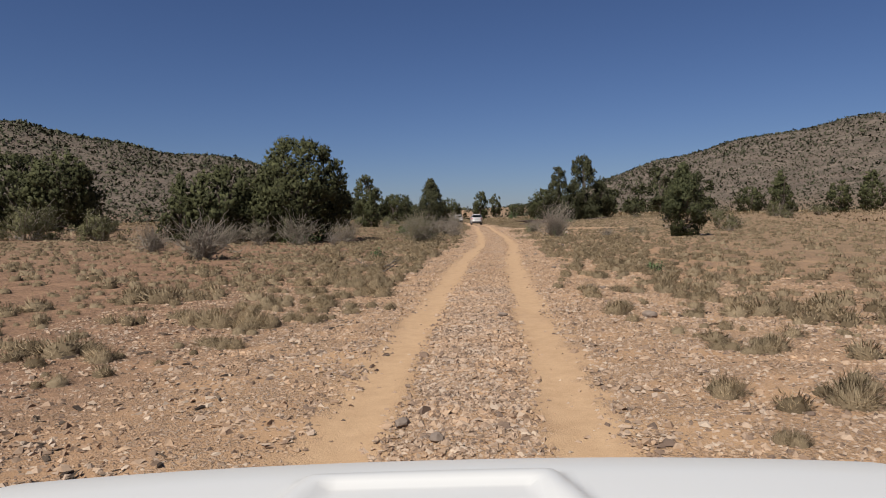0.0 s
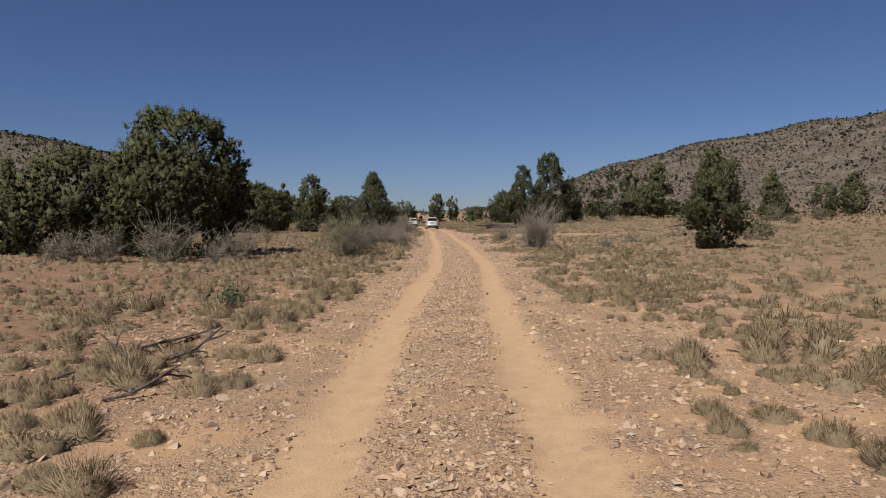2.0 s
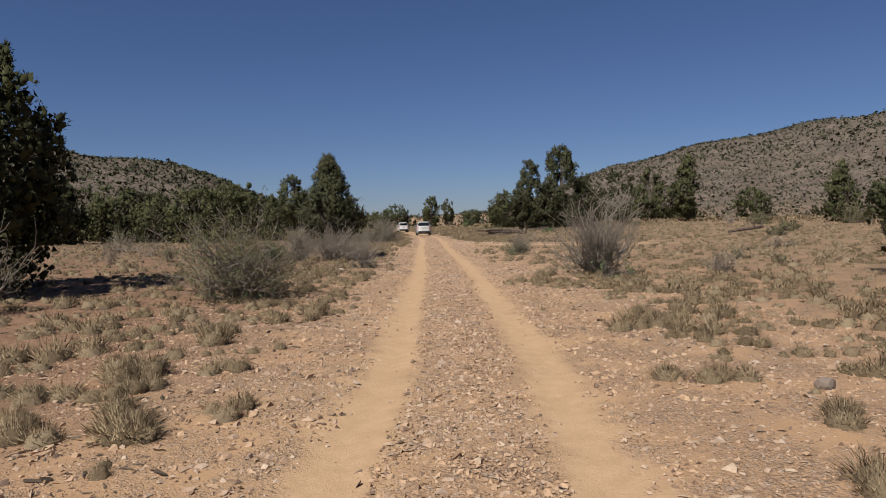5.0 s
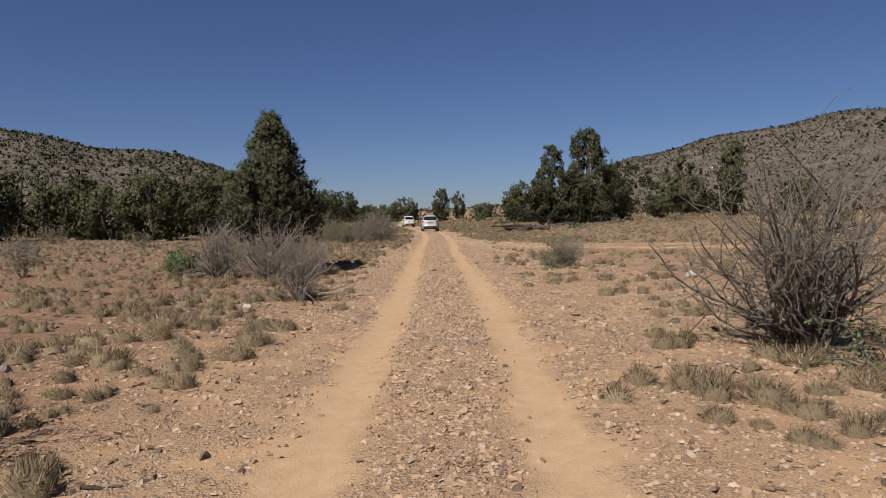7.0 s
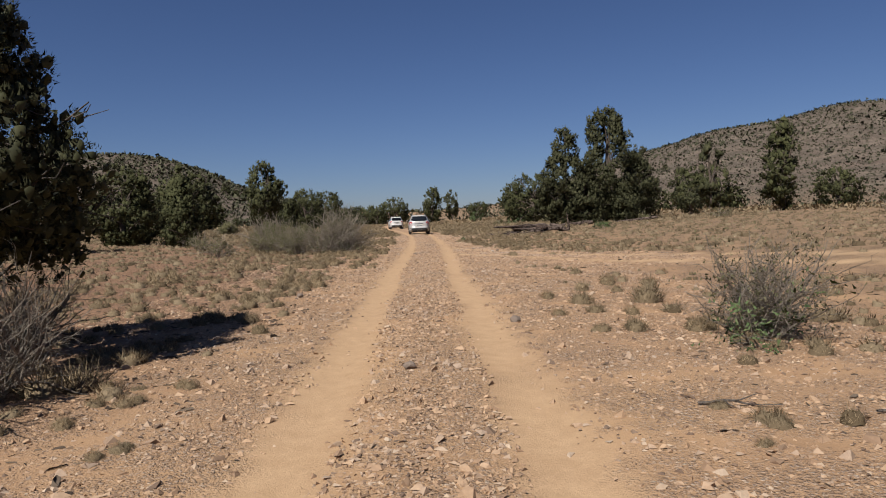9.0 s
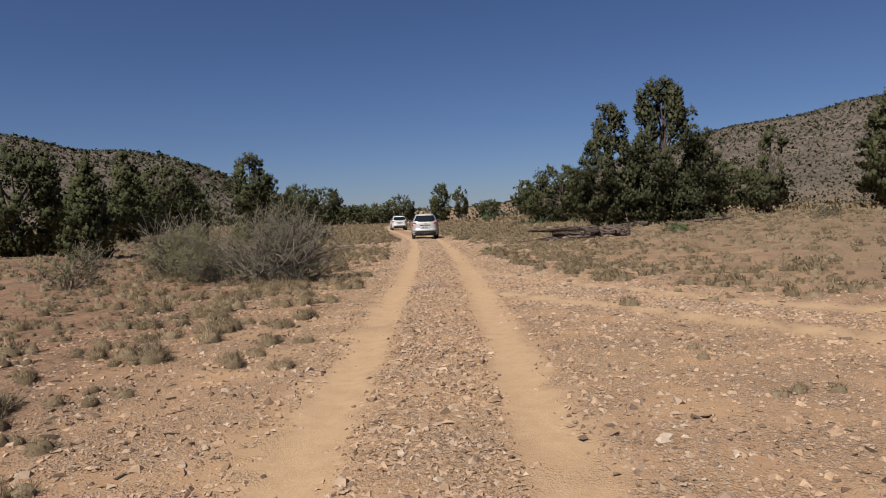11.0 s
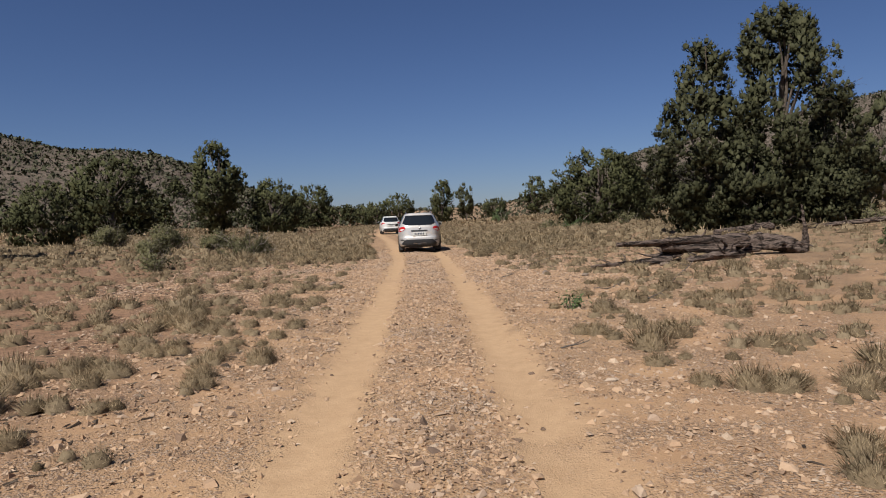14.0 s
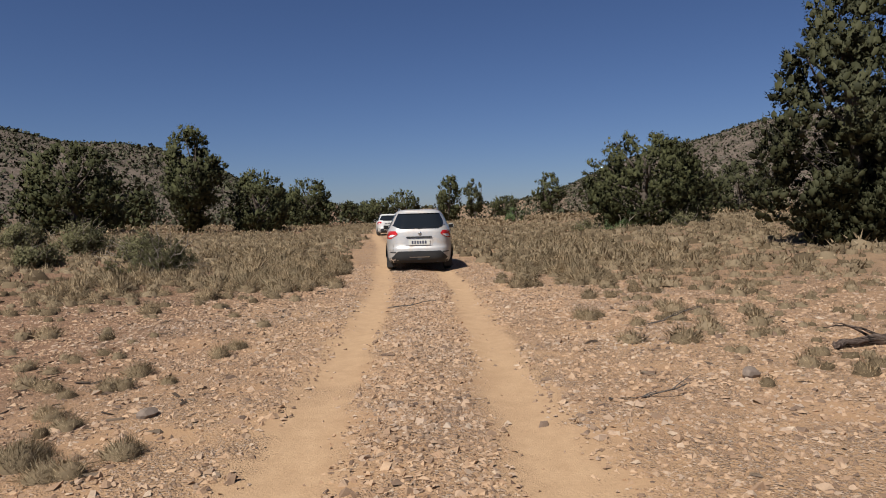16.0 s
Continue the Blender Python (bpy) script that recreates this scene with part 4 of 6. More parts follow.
TUFTS_C = [(-1.93, 19.7, 0.27), (6.12, 19.74, 0.2), (-1.66, 19.86, 0.17), (4.22, 19.91, 0.26), (5.09, 20.02, 0.27), (-3.09, 20.28, 0.22), (-0.62, 20.6, 0.37), (-3.5, 21.39, 0.17), (5.3, 21.39, 0.3), (6.49, 21.48, 0.3), (-3.2, 21.61, 0.26), (-0.48, 22.55, 0.17), (-0.64, 22.78, 0.16), (4.36, 22.94, 0.1), (-0.39, 22.94, 0.08), (4.82, 22.95, 0.19), (-1.45, 23.56, 0.23), (5.35, 23.63, 0.17), (-4.05, 23.7, 0.42), (-0.62, 23.93, 0.22), (5.16, 23.99, 0.12), (6.99, 24.21, 0.34), (-1.41, 24.39, 0.27), (4.63, 24.71, 0.14), (4.94, 24.71, 0.19), (-0.66, 24.76, 0.29), (5.5, 24.89, 0.18), (6.27, 25.08, 0.2), (-2.31, 25.1, 0.27), (-4.5, 25.32, 0.37), (4.3, 25.32, 0.22), (-4.02, 25.39, 0.49), (4.88, 25.61, 0.29)]
TUFTS_D = [(4.14, 25.65, 0.22), (-1.41, 25.78, 0.29), (6.38, 25.96, 0.16), (5.17, 26.18, 0.39), (-0.44, 26.34, 0.39), (-2.38, 26.47, 0.24), (-2.94, 26.6, 0.33), (4.49, 26.7, 0.34), (6.82, 27.13, 0.18), (7.67, 27.17, 0.37), (4.5, 27.18, 0.11), (4.26, 27.27, 0.18), (4.88, 27.4, 0.16), (-0.47, 27.55, 0.42), (5.65, 27.64, 0.28), (4.67, 27.79, 0.14), (4.35, 27.84, 0.16), (6.49, 27.95, 0.19), (4.23, 28.09, 0.12), (-1.11, 28.3, 0.17), (4.33, 28.58, 0.2), (-0.84, 28.61, 0.2), (-0.48, 28.79, 0.22), (-0.09, 28.84, 0.1), (7.4, 28.94, 0.42), (8.24, 29.02, 0.33), (-1.14, 29.15, 0.22), (-1.34, 29.26, 0.12), (4.32, 29.28, 0.18), (4.62, 29.33, 0.16), (5.97, 29.37, 0.18), (5.74, 29.42, 0.22), (5.05, 29.6, 0.16)]
TUFTS_E = [(-3.71, 29.66, 0.33), (5.92, 29.79, 0.34), (4.32, 29.87, 0.17), (-0.93, 29.99, 0.1), (4.27, 30.23, 0.16), (-4.99, 30.25, 0.4), (6.14, 30.4, 0.22), (-2.1, 30.41, 0.12), (5.69, 30.73, 0.14), (6.99, 30.92, 0.23), (4.85, 31.28, 0.2), (-0.81, 31.36, 0.16), (7, 31.58, 0.33), (4.69, 31.74, 0.26), (-2.45, 31.84, 0.2), (-1.46, 32.47, 0.27), (7, 33.08, 0.39), (-3.58, 33.12, 0.33), (5.38, 33.23, 0.19), (-0.25, 33.34, 0.22), (-1.16, 33.52, 0.23), (8.73, 33.92, 0.38), (6.68, 34.36, 0.33), (4.68, 34.47, 0.33), (-2.11, 34.6, 0.28), (8.36, 34.71, 0.34), (7.78, 35.54, 0.22), (-3.46, 36.41, 0.38), (-4.17, 36.58, 0.38), (0.29, 39.46, 0.14), (4.19, 39.87, 0.08), (-0.64, 40.24, 0.2), (0.22, 40.57, 0.19)]
TUFTS_F = [(-0.58, 41.47, 0.16), (-1, 41.57, 0.27), (0.71, 42.35, 0.11), (0.42, 42.4, 0.15), (0.13, 43.43, 0.17), (5.28, 43.73, 0.18), (5.73, 43.95, 0.19), (8.03, 43.97, 0.27), (5.1, 44.08, 0.1), (6.08, 44.1, 0.18), (4.84, 44.26, 0.16), (5.61, 44.4, 0.24), (7.44, 44.49, 0.24), (5.27, 44.83, 0.34), (9.14, 44.84, 0.24), (6.1, 45.01, 0.18), (5.52, 45.05, 0.18), (6.6, 45.17, 0.18), (7.26, 45.17, 0.35), (5.22, 45.3, 0.22), (4.81, 45.41, 0.31), (-0.87, 45.42, 0.1), (0.26, 45.68, 0.16), (0.04, 46.48, 0.17), (-2.43, 46.91, 0.29), (-2.09, 46.94, 0.23), (-0.12, 47, 0.16), (0.33, 47.01, 0.23), (-1.26, 47.09, 0.12), (5.5, 47.16, 0.24), (-1.5, 47.17, 0.19), (5.53, 47.86, 0.17), (0.33, 47.9, 0.26)]
TUFTS_G = [(-1.92, 48.04, 0.31), (-1.42, 48.25, 0.22), (0.31, 49.04, 0.34), (-2.11, 50.11, 0.31), (-1.17, 50.83, 0.23), (1.04, 51.1, 0.16), (-5.17, 52.34, 0.44), (-2.89, 52.43, 0.45), (0.4, 52.53, 0.1), (-0.6, 52.74, 0.2), (-1.56, 53.39, 0.19), (-1.84, 53.43, 0.19), (0.88, 53.72, 0.16), (0.18, 54.07, 0.24), (-2.37, 54.1, 0.17), (4.8, 54.45, 0.14), (5.45, 55.04, 0.18), (-2.48, 55.32, 0.28), (0.6, 56.02, 0.16), (6.98, 56.04, 0.18), (-2.55, 56.25, 0.26), (-3.53, 56.45, 0.26), (8.29, 56.65, 0.14), (4.96, 56.7, 0.08), (9.4, 56.82, 0.22), (0.72, 56.96, 0.08), (0.84, 57.1, 0.11), (5.23, 57.12, 0.17), (5.02, 57.53, 0.1), (0.13, 57.71, 0.12), (-0.46, 58.07, 0.11), (0.38, 58.3, 0.15), (0.09, 58.32, 0.11)]
TUFTS_H = [(0.67, 58.81, 0.12), (0.22, 58.85, 0.08), (6.2, 60.76, 0.24), (5.44, 60.9, 0.2), (5.03, 60.94, 0.15), (8.01, 61.25, 0.26), (5.8, 62.2, 0.15), (6.44, 62.38, 0.19), (4.8, 62.44, 0.12), (5.38, 62.61, 0.15), (6.41, 63.45, 0.27), (5.41, 63.68, 0.22), (-1.09, 64.34, 0.17), (5.01, 64.53, 0.18), (-2.19, 64.69, 0.23), (-1.16, 66.05, 0.27), (1.22, 73.42, 0.17), (0.64, 73.62, 0.19), (-0.38, 74.01, 0.24), (0.76, 74.2, 0.14), (0.73, 74.92, 0.18), (1.16, 74.94, 0.15), (-1.08, 75.47, 0.17), (-0.83, 75.69, 0.2), (-0.12, 76.1, 0.22), (-0.5, 76.14, 0.18), (0.61, 76.25, 0.18), (-1.58, 76.6, 0.19), (-2.08, 76.73, 0.28), (-0.01, 76.76, 0.12), (-1.06, 76.8, 0.16), (0.79, 77.19, 0.19), (-0.91, 77.57, 0.3)]
TUFTS_I = [(0.04, 78.63, 0.24), (-2.3, 78.73, 0.39), (-1.06, 79.06, 0.2), (0.89, 79.17, 0.18), (-3.41, 79.37, 0.31), (0.37, 79.42, 0.14), (0.78, 79.77, 0.12), (8.08, 80.11, 0.23), (-0.98, 80.27, 0.28), (0.19, 80.28, 0.22), (8.61, 80.29, 0.17), (-2.25, 80.56, 0.29), (-0.24, 80.67, 0.12), (-0.89, 81.11, 0.3), (-0.49, 81.29, 0.37), (0.39, 81.45, 0.1), (0.83, 81.45, 0.19), (1.04, 81.58, 0.26), (7.32, 81.64, 0.14), (-3.56, 81.66, 0.38), (-0.33, 81.83, 0.2), (-0.18, 82.09, 0.26), (7.13, 82.16, 0.22), (0.56, 82.32, 0.15), (0.99, 82.46, 0.23), (-1.01, 82.5, 0.3), (8.13, 83.01, 0.2), (-2.28, 83.25, 0.24), (7.19, 83.76, 0.16), (8.33, 83.8, 0.18), (7.18, 84.43, 0.19), (8.41, 84.61, 0.24), (6.96, 84.67, 0.29)]
TUFTS_J = [(0.88, 84.78, 0.29), (5.68, 84.78, 0.15), (8.05, 84.87, 0.15), (5.89, 85.4, 0.19), (6.6, 85.66, 0.31), (5.65, 86.96, 0.19), (5.42, 87.11, 0.19), (7.14, 87.25, 0.27), (0.07, 87.35, 0.23), (5.6, 87.78, 0.31), (5.62, 88.32, 0.19), (6.76, 88.55, 0.31), (-1.1, 88.93, 0.33), (7.7, 89.15, 0.34), (6.83, 89.8, 0.37), (5.93, 89.87, 0.23), (-0.91, 89.95, 0.27), (5.51, 90, 0.28), (9.17, 90.21, 0.28), (0.69, 90.7, 0.19), (8.5, 90.98, 0.3), (5.21, 91.01, 0.2), (-2.86, 91.15, 0.16), (0.56, 91.17, 0.19), (5.55, 91.17, 0.1), (9.26, 91.46, 0.31), (-0.72, 91.47, 0.41), (-1.27, 91.49, 0.31), (5.38, 91.73, 0.27), (1.03, 91.79, 0.24), (0.43, 91.99, 0.19), (-2.93, 92.15, 0.34), (5.15, 92.42, 0.18)]
TUFTS_K = [(-0.17, 92.48, 0.18), (0.44, 92.5, 0.17), (-0.63, 92.59, 0.28), (5.03, 92.76, 0.19), (5.84, 92.77, 0.22), (4.87, 92.89, 0.2), (0.75, 92.9, 0.1), (0.4, 92.97, 0.14), (5.73, 93.39, 0.17), (0.84, 93.39, 0.17), (-2.95, 93.79, 0.26), (-0.41, 94.07, 0.3), (0.92, 94.21, 0.17), (-1.27, 94.34, 0.27), (-1.84, 94.41, 0.23), (0.19, 94.45, 0.12), (5.79, 94.49, 0.16), (5.56, 94.6, 0.24), (-1.01, 94.74, 0.41), (4.91, 95.24, 0.11), (8.78, 95.45, 0.27), (0.15, 95.5, 0.18), (-2.64, 95.57, 0.23), (7.66, 95.71, 0.28), (0.08, 95.82, 0.16), (8.09, 95.87, 0.28), (8.65, 96.01, 0.28), (1.06, 96.06, 0.11), (-0.93, 96.21, 0.38), (-1.64, 96.36, 0.39), (-0.55, 96.38, 0.11), (6.03, 96.54, 0.11), (0.5, 96.57, 0.08)]
TUFTS_L = [(0.21, 96.62, 0.12), (0.72, 96.67, 0.17), (5.68, 96.72, 0.18), (0.32, 97.05, 0.2), (0.72, 97.25, 0.22), (7.51, 97.56, 0.28), (-0.96, 97.58, 0.19), (-1.27, 97.64, 0.23), (-0.43, 98.07, 0.15), (-0.13, 99.06, 0.15), (0.29, 99.59, 0.31), (-2.55, 99.74, 0.3), (-2.08, 99.75, 0.17), (0.07, 99.85, 0.18), (0.72, 99.87, 0.18), (-2.73, 100.36, 0.27), (-1.6, 100.54, 0.24), (-0.04, 100.58, 0.14), (7.76, 100.67, 0.19), (-0.34, 100.84, 0.17), (7.66, 101.1, 0.3), (-0.21, 101.75, 0.19), (7.22, 101.9, 0.14), (-1.2, 101.96, 0.17), (0.21, 101.98, 0.12), (-2.61, 102.3, 0.23), (-0.27, 102.39, 0.17), (-1.26, 102.51, 0.11), (-1.65, 102.71, 0.15), (0.33, 103.19, 0.14), (-0.92, 103.33, 0.12), (-1.19, 103.53, 0.12), (-2.79, 103.68, 0.19)]
TUFTS_M = [(0.38, 103.69, 0.16), (6.37, 104.04, 0.22), (-1.16, 104.23, 0.08), (5.6, 104.56, 0.16), (-2.65, 104.94, 0.2), (6.16, 104.96, 0.17), (-2.83, 105.21, 0.19), (5.01, 105.21, 0.22), (7.53, 105.3, 0.19), (6.79, 105.43, 0.2), (-0.45, 106.33, 0.11), (-2.14, 107.1, 0.27), (-4.24, 107.52, 0.3), (7.41, 109.39, 0.31), (-4.44, 109.61, 0.35), (-3.86, 109.89, 0.29), (-5.51, 109.93, 0.42), (4.44, 110.72, 0.3), (6.75, 110.75, 0.3)]
placed = sorted(TUFTS_A + TUFTS_B + TUFTS_C + TUFTS_D + TUFTS_E + TUFTS_F + TUFTS_G + TUFTS_H + TUFTS_I + TUFTS_J + TUFTS_K + TUFTS_L + TUFTS_M, key=lambda q: abs(q[0] - float(road_x(q[1]))) - 4 * q[2])
placed = [q for x, y, R in ((a, b, 1.1 * c) for a, b, c in placed) for q in ([(x, y, R)] if R < 0.3 else [(x - 0.55 * R, y + 0.1, 0.62 * R), (x + 0.5 * R, y - 0.08, 0.7 * R)])]
for i, (x, y, R) in enumerate(placed[:290]):
    grass_tuft(x, y, R, i)
x, y, R = np.array(placed[290:]).T
z, r = ground_z(x, y), np.random.default_rng(27)
v, f, soft = cushion_blades(x, y, z, R, R * 0.8, np.repeat(np.arange(len(x)), 240), 0.016, r)
tagged(new("bunchgrass", tri_mesh("bunchgrass", v, f, GRASS, normals=soft)), "dry tan bunchgrass cushions away from the track", "grass", kind="stuff")
tagged(new("shaded_thatch", tri_mesh("shaded_thatch", *cushion_hearts(x, y, z, R, R * 0.8, 8, r), SHADED_THATCH, True)), "matted dead grass at the heart of bunchgrass tufts, coloured dark for base shade", "grass", kind="stuff")

# ---- gravel ----
CHIP = np.array([[-1, -1, -0.6], [1, -1, -0.6], [1, 1, -0.6], [-1, 1, -0.6], [-0.6, -0.5, 0.8], [0.65, -0.35, 0.8], [0.0, 0.6, 0.8]], float)
CHIP_F = np.array([[0, 1, 4], [1, 5, 4], [1, 2, 5], [2, 6, 5], [2, 3, 6], [3, 4, 6], [3, 0, 4], [4, 5, 6]])


SHARD = np.array([[-1, -0.8, -0.6], [1, -0.9, -0.6], [0.8, 1, -0.6], [-0.9, 0.8, -0.6], [-0.55, 0.15, 0.6], [0.5, -0.1, 0.5]], float)
SHARD_F = np.array([[0, 1, 5], [0, 5, 4], [1, 2, 5], [2, 3, 4], [2, 4, 5], [3, 0, 4]])


CRUMB = np.array([[-1, -0.8, -0.6], [1, -0.7, -0.6], [0.1, 1, -0.6], [0.05, -0.1, 0.6]], float)
CRUMB_F = np.array([[0, 1, 3], [1, 2, 3], [2, 0, 3]])
SPLINT = SHARD * np.array([1.7, 0.5, 0.4])


def stones(x, y, size, r, form, faces):
    """Angular chips, half sunk into the soil."""
    n, c = len(x), len(form)
    v = form[None] * 0.5 + r.normal(0, 0.24 if c == 4 else 0.15, (n, c, 3))
    v *= (np.stack([r.uniform(0.8, 1.35, n), r.uniform(0.65, 1.1, n), r.uniform(0.4, 0.8, n)], 1) * size[:, None])[:, None]
    a = r.uniform(0, 2 * math.pi, n)
    ca, sa = np.cos(a)[:, None], np.sin(a)[:, None]
    vx, vy = v[..., 0] * ca - v[..., 1] * sa, v[..., 0] * sa + v[..., 1] * ca
    v = np.stack([vx + x[:, None], vy + y[:, None], v[..., 2] + (ground_z(x, y) + size * 0.17)[:, None]], -1).reshape(-1, 3)
    return v, (np.arange(n)[:, None, None] * c + faces[None]).reshape(-1, 3)


r = np.random.default_rng(31)
for N, reach, form, faces, middle in ((24000, 1.9, CHIP, CHIP_F, 0.036), (95000, 1.9, SHARD, SHARD_F, 0.029), (410000, 0.0, CRUMB, CRUMB_F, 0.023)):
    y = r.uniform(1, 118, N)
    off = np.where(r.random(N) < (0.4 if reach else 0.27), r.normal(0, reach, N) if reach else r.uniform(-0.6, 0.6, N), r.uniform(-5.4, 5.4, N))
    x = road_x(y) + off
    rut = np.exp(-((abs(off) - 0.84 + 0.14 * wave(x, y, 12)) / 0.34) ** 4)
    want = (1 - 0.98 * rut) * np.clip(0.85 + 0.3 * wave(x * 0.4, y * 0.25, 8) + 0.3 * wave(x * 1.6, y * 1.2, 9), 0.25, 1)
    keep = (r.random(N) < want * (1 - 0.98 * side_rut(x, y, 0.34))) & (abs(off) < 9)
    x, y = x[keep], y[keep]
    size = r.lognormal(math.log(middle), 0.4, len(x)).clip(0.012, 0.08)
    v, f = stones(x, y, size, r, form, faces)
    tagged(new("gravel", tri_mesh("gravel", v, f, STONE)), "angular orange-tan and grey gravel scattered over the dirt track", "gravel", kind="stuff")

# a stonier stretch at the head of the walk
N = 62000
y = r.uniform(2.5, 19, N)
off = np.where(r.random(N) < 0.3, r.normal(0, 0.45, N), r.uniform(-6.5, 7.5, N))
x = road_x(y) + off
keep = r.random(N) < (1 - 0.97 * np.exp(-((abs(off) - 0.84 + 0.14 * wave(x, y, 12)) / 0.34) ** 4)) * (1 - smooth(11, 19, y)) * np.clip(0.75 + 0.4 * wave(x * 0.7, y * 0.7, 16), 0.2, 1)
x, y = x[keep], y[keep]
v, f = stones(x, y, r.lognormal(math.log(0.029), 0.42, len(x)).clip(0.012, 0.085), r, SHARD, SHARD_F)
tagged(new("gravel", tri_mesh("gravel", v, f, STONE)), "dense grey and tan angular gravel beside the wheel ruts", "gravel", kind="stuff")

# a stony stretch before the grass closes in
N = 44000
y = r.uniform(97, 111, N)
off = r.uniform(-8.5, 9.5, N)
x = road_x(y) + off
keep = r.random(N) < (1 - 0.98 * np.exp(-((abs(off) - 0.84 + 0.14 * wave(x, y, 12)) / 0.34) ** 4)) * smooth(97, 100, y) * (1 - smooth(107, 111, y)) * np.clip(0.7 + 0.4 * wave(x * 0.7, y * 0.7, 16), 0.2, 1)
x, y = x[keep], y[keep]
v, f = stones(x, y, r.lognormal(math.log(0.031), 0.42, len(x)).clip(0.013, 0.085), r, SHARD, SHARD_F)
tagged(new("gravel", tri_mesh("gravel", v, f, STONE)), "rough reddish-tan and grey gravel on open soil", "gravel", kind="stuff")

# stones thrown up between the ruts of the joining track
N = 42000
x, y = r.uniform(3.5, 11, N), r.uniform(70, 88, N)
across = abs(y - 0.5 * (np.interp(x, JOIN_X, JOIN_Y) + np.interp(x, JOIN2_X, JOIN2_Y)))
keep = (r.random(N) < np.exp(-(across / 3.6) ** 2) * (1 - 0.98 * side_rut(x, y, 0.33))) & (abs(x - road_x(y)) > 1.3)
x, y = x[keep], y[keep]
v, f = stones(x, y, r.lognormal(math.log(0.027), 0.4, len(x)).clip(0.012, 0.08), r, SHARD, SHARD_F)
tagged(new("gravel", tri_mesh("gravel", v, f, STONE)), "grey and tan gravel between the ruts of a joining track", "gravel", kind="stuff")

# dead stalks and dark litter between the tufts
r = np.random.default_rng(37)
N = 36000
y = r.uniform(1, 118, N)
off = r.uniform(1.9, 9.5, N) * np.where(r.random(N) < 0.85, -1, 1)
x = road_x(y) + off
keep = r.random(N) < np.clip(0.5 + 0.5 * wave(x * 0.5, y * 0.5, 14) + 0.4 * wave(x * 1.9, y * 1.9, 15), 0.05, 1)
x, y = x[keep], y[keep]
v, f = stones(x, y, r.lognormal(math.log(0.035), 0.5, len(x)).clip(0.015, 0.09), r, SPLINT, SHARD_F)
tagged(new("plant_litter", tri_mesh("plant_litter", v, f, LITTER)), "dark broken stalks and dead grass litter on sandy soil", "litter", kind="stuff")

# ---- brush on the hills and far woods ----
r = np.random.default_rng(41)
N = 74000
az = np.radians(np.where(r.random(N) < 0.58, r.uniform(-56, 0, N), r.uniform(0, 50, N)))
d = 185 + 460 * r.random(N)
x, y = 2 + np.sin(az) * d, 50 + np.cos(az) * d
up = np.interp(np.degrees(az), RIDGE_AZ, RIDGE_UP)
keep = r.random(N) < smooth(0.004, 0.03, up) * 0.85 * np.where(az < 0, 0.76, 1.0)
x, y, az = x[keep], y[keep], az[keep]
s = r.lognormal(math.log(0.95), 0.5, len(x)).clip(0.4, 2.6) * np.clip(np.hypot(x - 2, y - 50) / 430, 0.5, 1.0) * np.where(az < 0, 0.76, 0.56)
p = np.stack([x, y, ground_z(x, y) + s * 0.4], 1)
v, f = leaf_cloud(p, np.tile([0, 0, 0.5], (len(p), 1)), s * 1.0, 4, r, s * 0.34, 1.3)
tagged(new("hillside_brush", tri_mesh("hillside_brush", v, f, FAR_BRUSH, normals=outward(v, np.repeat(p, 12, 0), 0.3))), "scattered dark scrub and small junipers over the hillsides", "brush", kind="stuff")

r = np.random.default_rng(43)
N = 900
x, y = r.uniform(-130, 130, N), r.uniform(190, 460, N)
keep = (abs(x - road_x(y)) > 9 + (y - 175) * 0.02) & (r.random(N) < 0.06 + 0.26 * (wave(x * 0.03, y * 0.03, 11) > 0)) & ((x < -0.09 * (y - 95)) | (x > 0.2 * (y - 95))) & (np.hypot(x - 2, y - 50) > 60)
x, y = x[keep], y[keep]
hh = r.uniform(2.2, 6.0, len(x))
P, S = [], []
for i in range(len(x)):
    m = 40
    t = r.random(m)
    a = r.uniform(0, 2 * math.pi, m)
    w = hh[i] * 0.5 * np.sqrt(np.clip(1 - (t - 0.35) ** 2 * 2.0, 0.05, 1)) * r.uniform(0.5, 1, m)
    P.append(np.stack([x[i] + np.cos(a) * w, y[i] + np.sin(a) * w, ground_z(x[i], y[i]) + t * hh[i] * 0.9], 1))
    S.append(np.full(m, hh[i] * 0.1))
P, S = np.concatenate(P), np.concatenate(S)
v, f = leaf_cloud(P, np.tile([0, 0, 0.4], (len(P), 1)), S, 12, r, S * 0.7, 1.1)
tagged(new("far_woods", tri_mesh("far_woods", v, f, JUNIPER, normals=outward(v, np.repeat(P, 36, 0), 0.4))), "distant dark juniper woods across the valley floor", "woods", kind="stuff")

# ---- vehicles ----
SILVER = paint_material("silver_paint", (0.55, 0.518, 0.468), 0.35, 0.38, 0.5)
WHITE = paint_material("white_paint", (0.565, 0.538, 0.487), 0.0, 0.5, 0.06)
GLASS = plain_material("dark_tinted_glass", (0.012, 0.014, 0.015), 0.06, 0.0, 3.0, 0.6)
RUBBER = plain_material("tyre_rubber", (0.028, 0.025, 0.022), 0.85)
TRIM = plain_material("dark_grey_plastic", (0.026, 0.025, 0.024), 0.75)
CHROME = plain_material("bright_chrome", (0.6, 0.6, 0.6), 0.32, 1.0, 8.0)
RIM = plain_material("silver_alloy", (0.45, 0.45, 0.46), 0.35, 0.9)
RED = plain_material("red_lamp_plastic", (0.5, 0.02, 0.02), 0.15, 0.0, 40.0, 0.6)
CLEAR = plain_material("clear_lamp_plastic", (0.75, 0.72, 0.7), 0.12, 0.0, 40.0, 0.6)
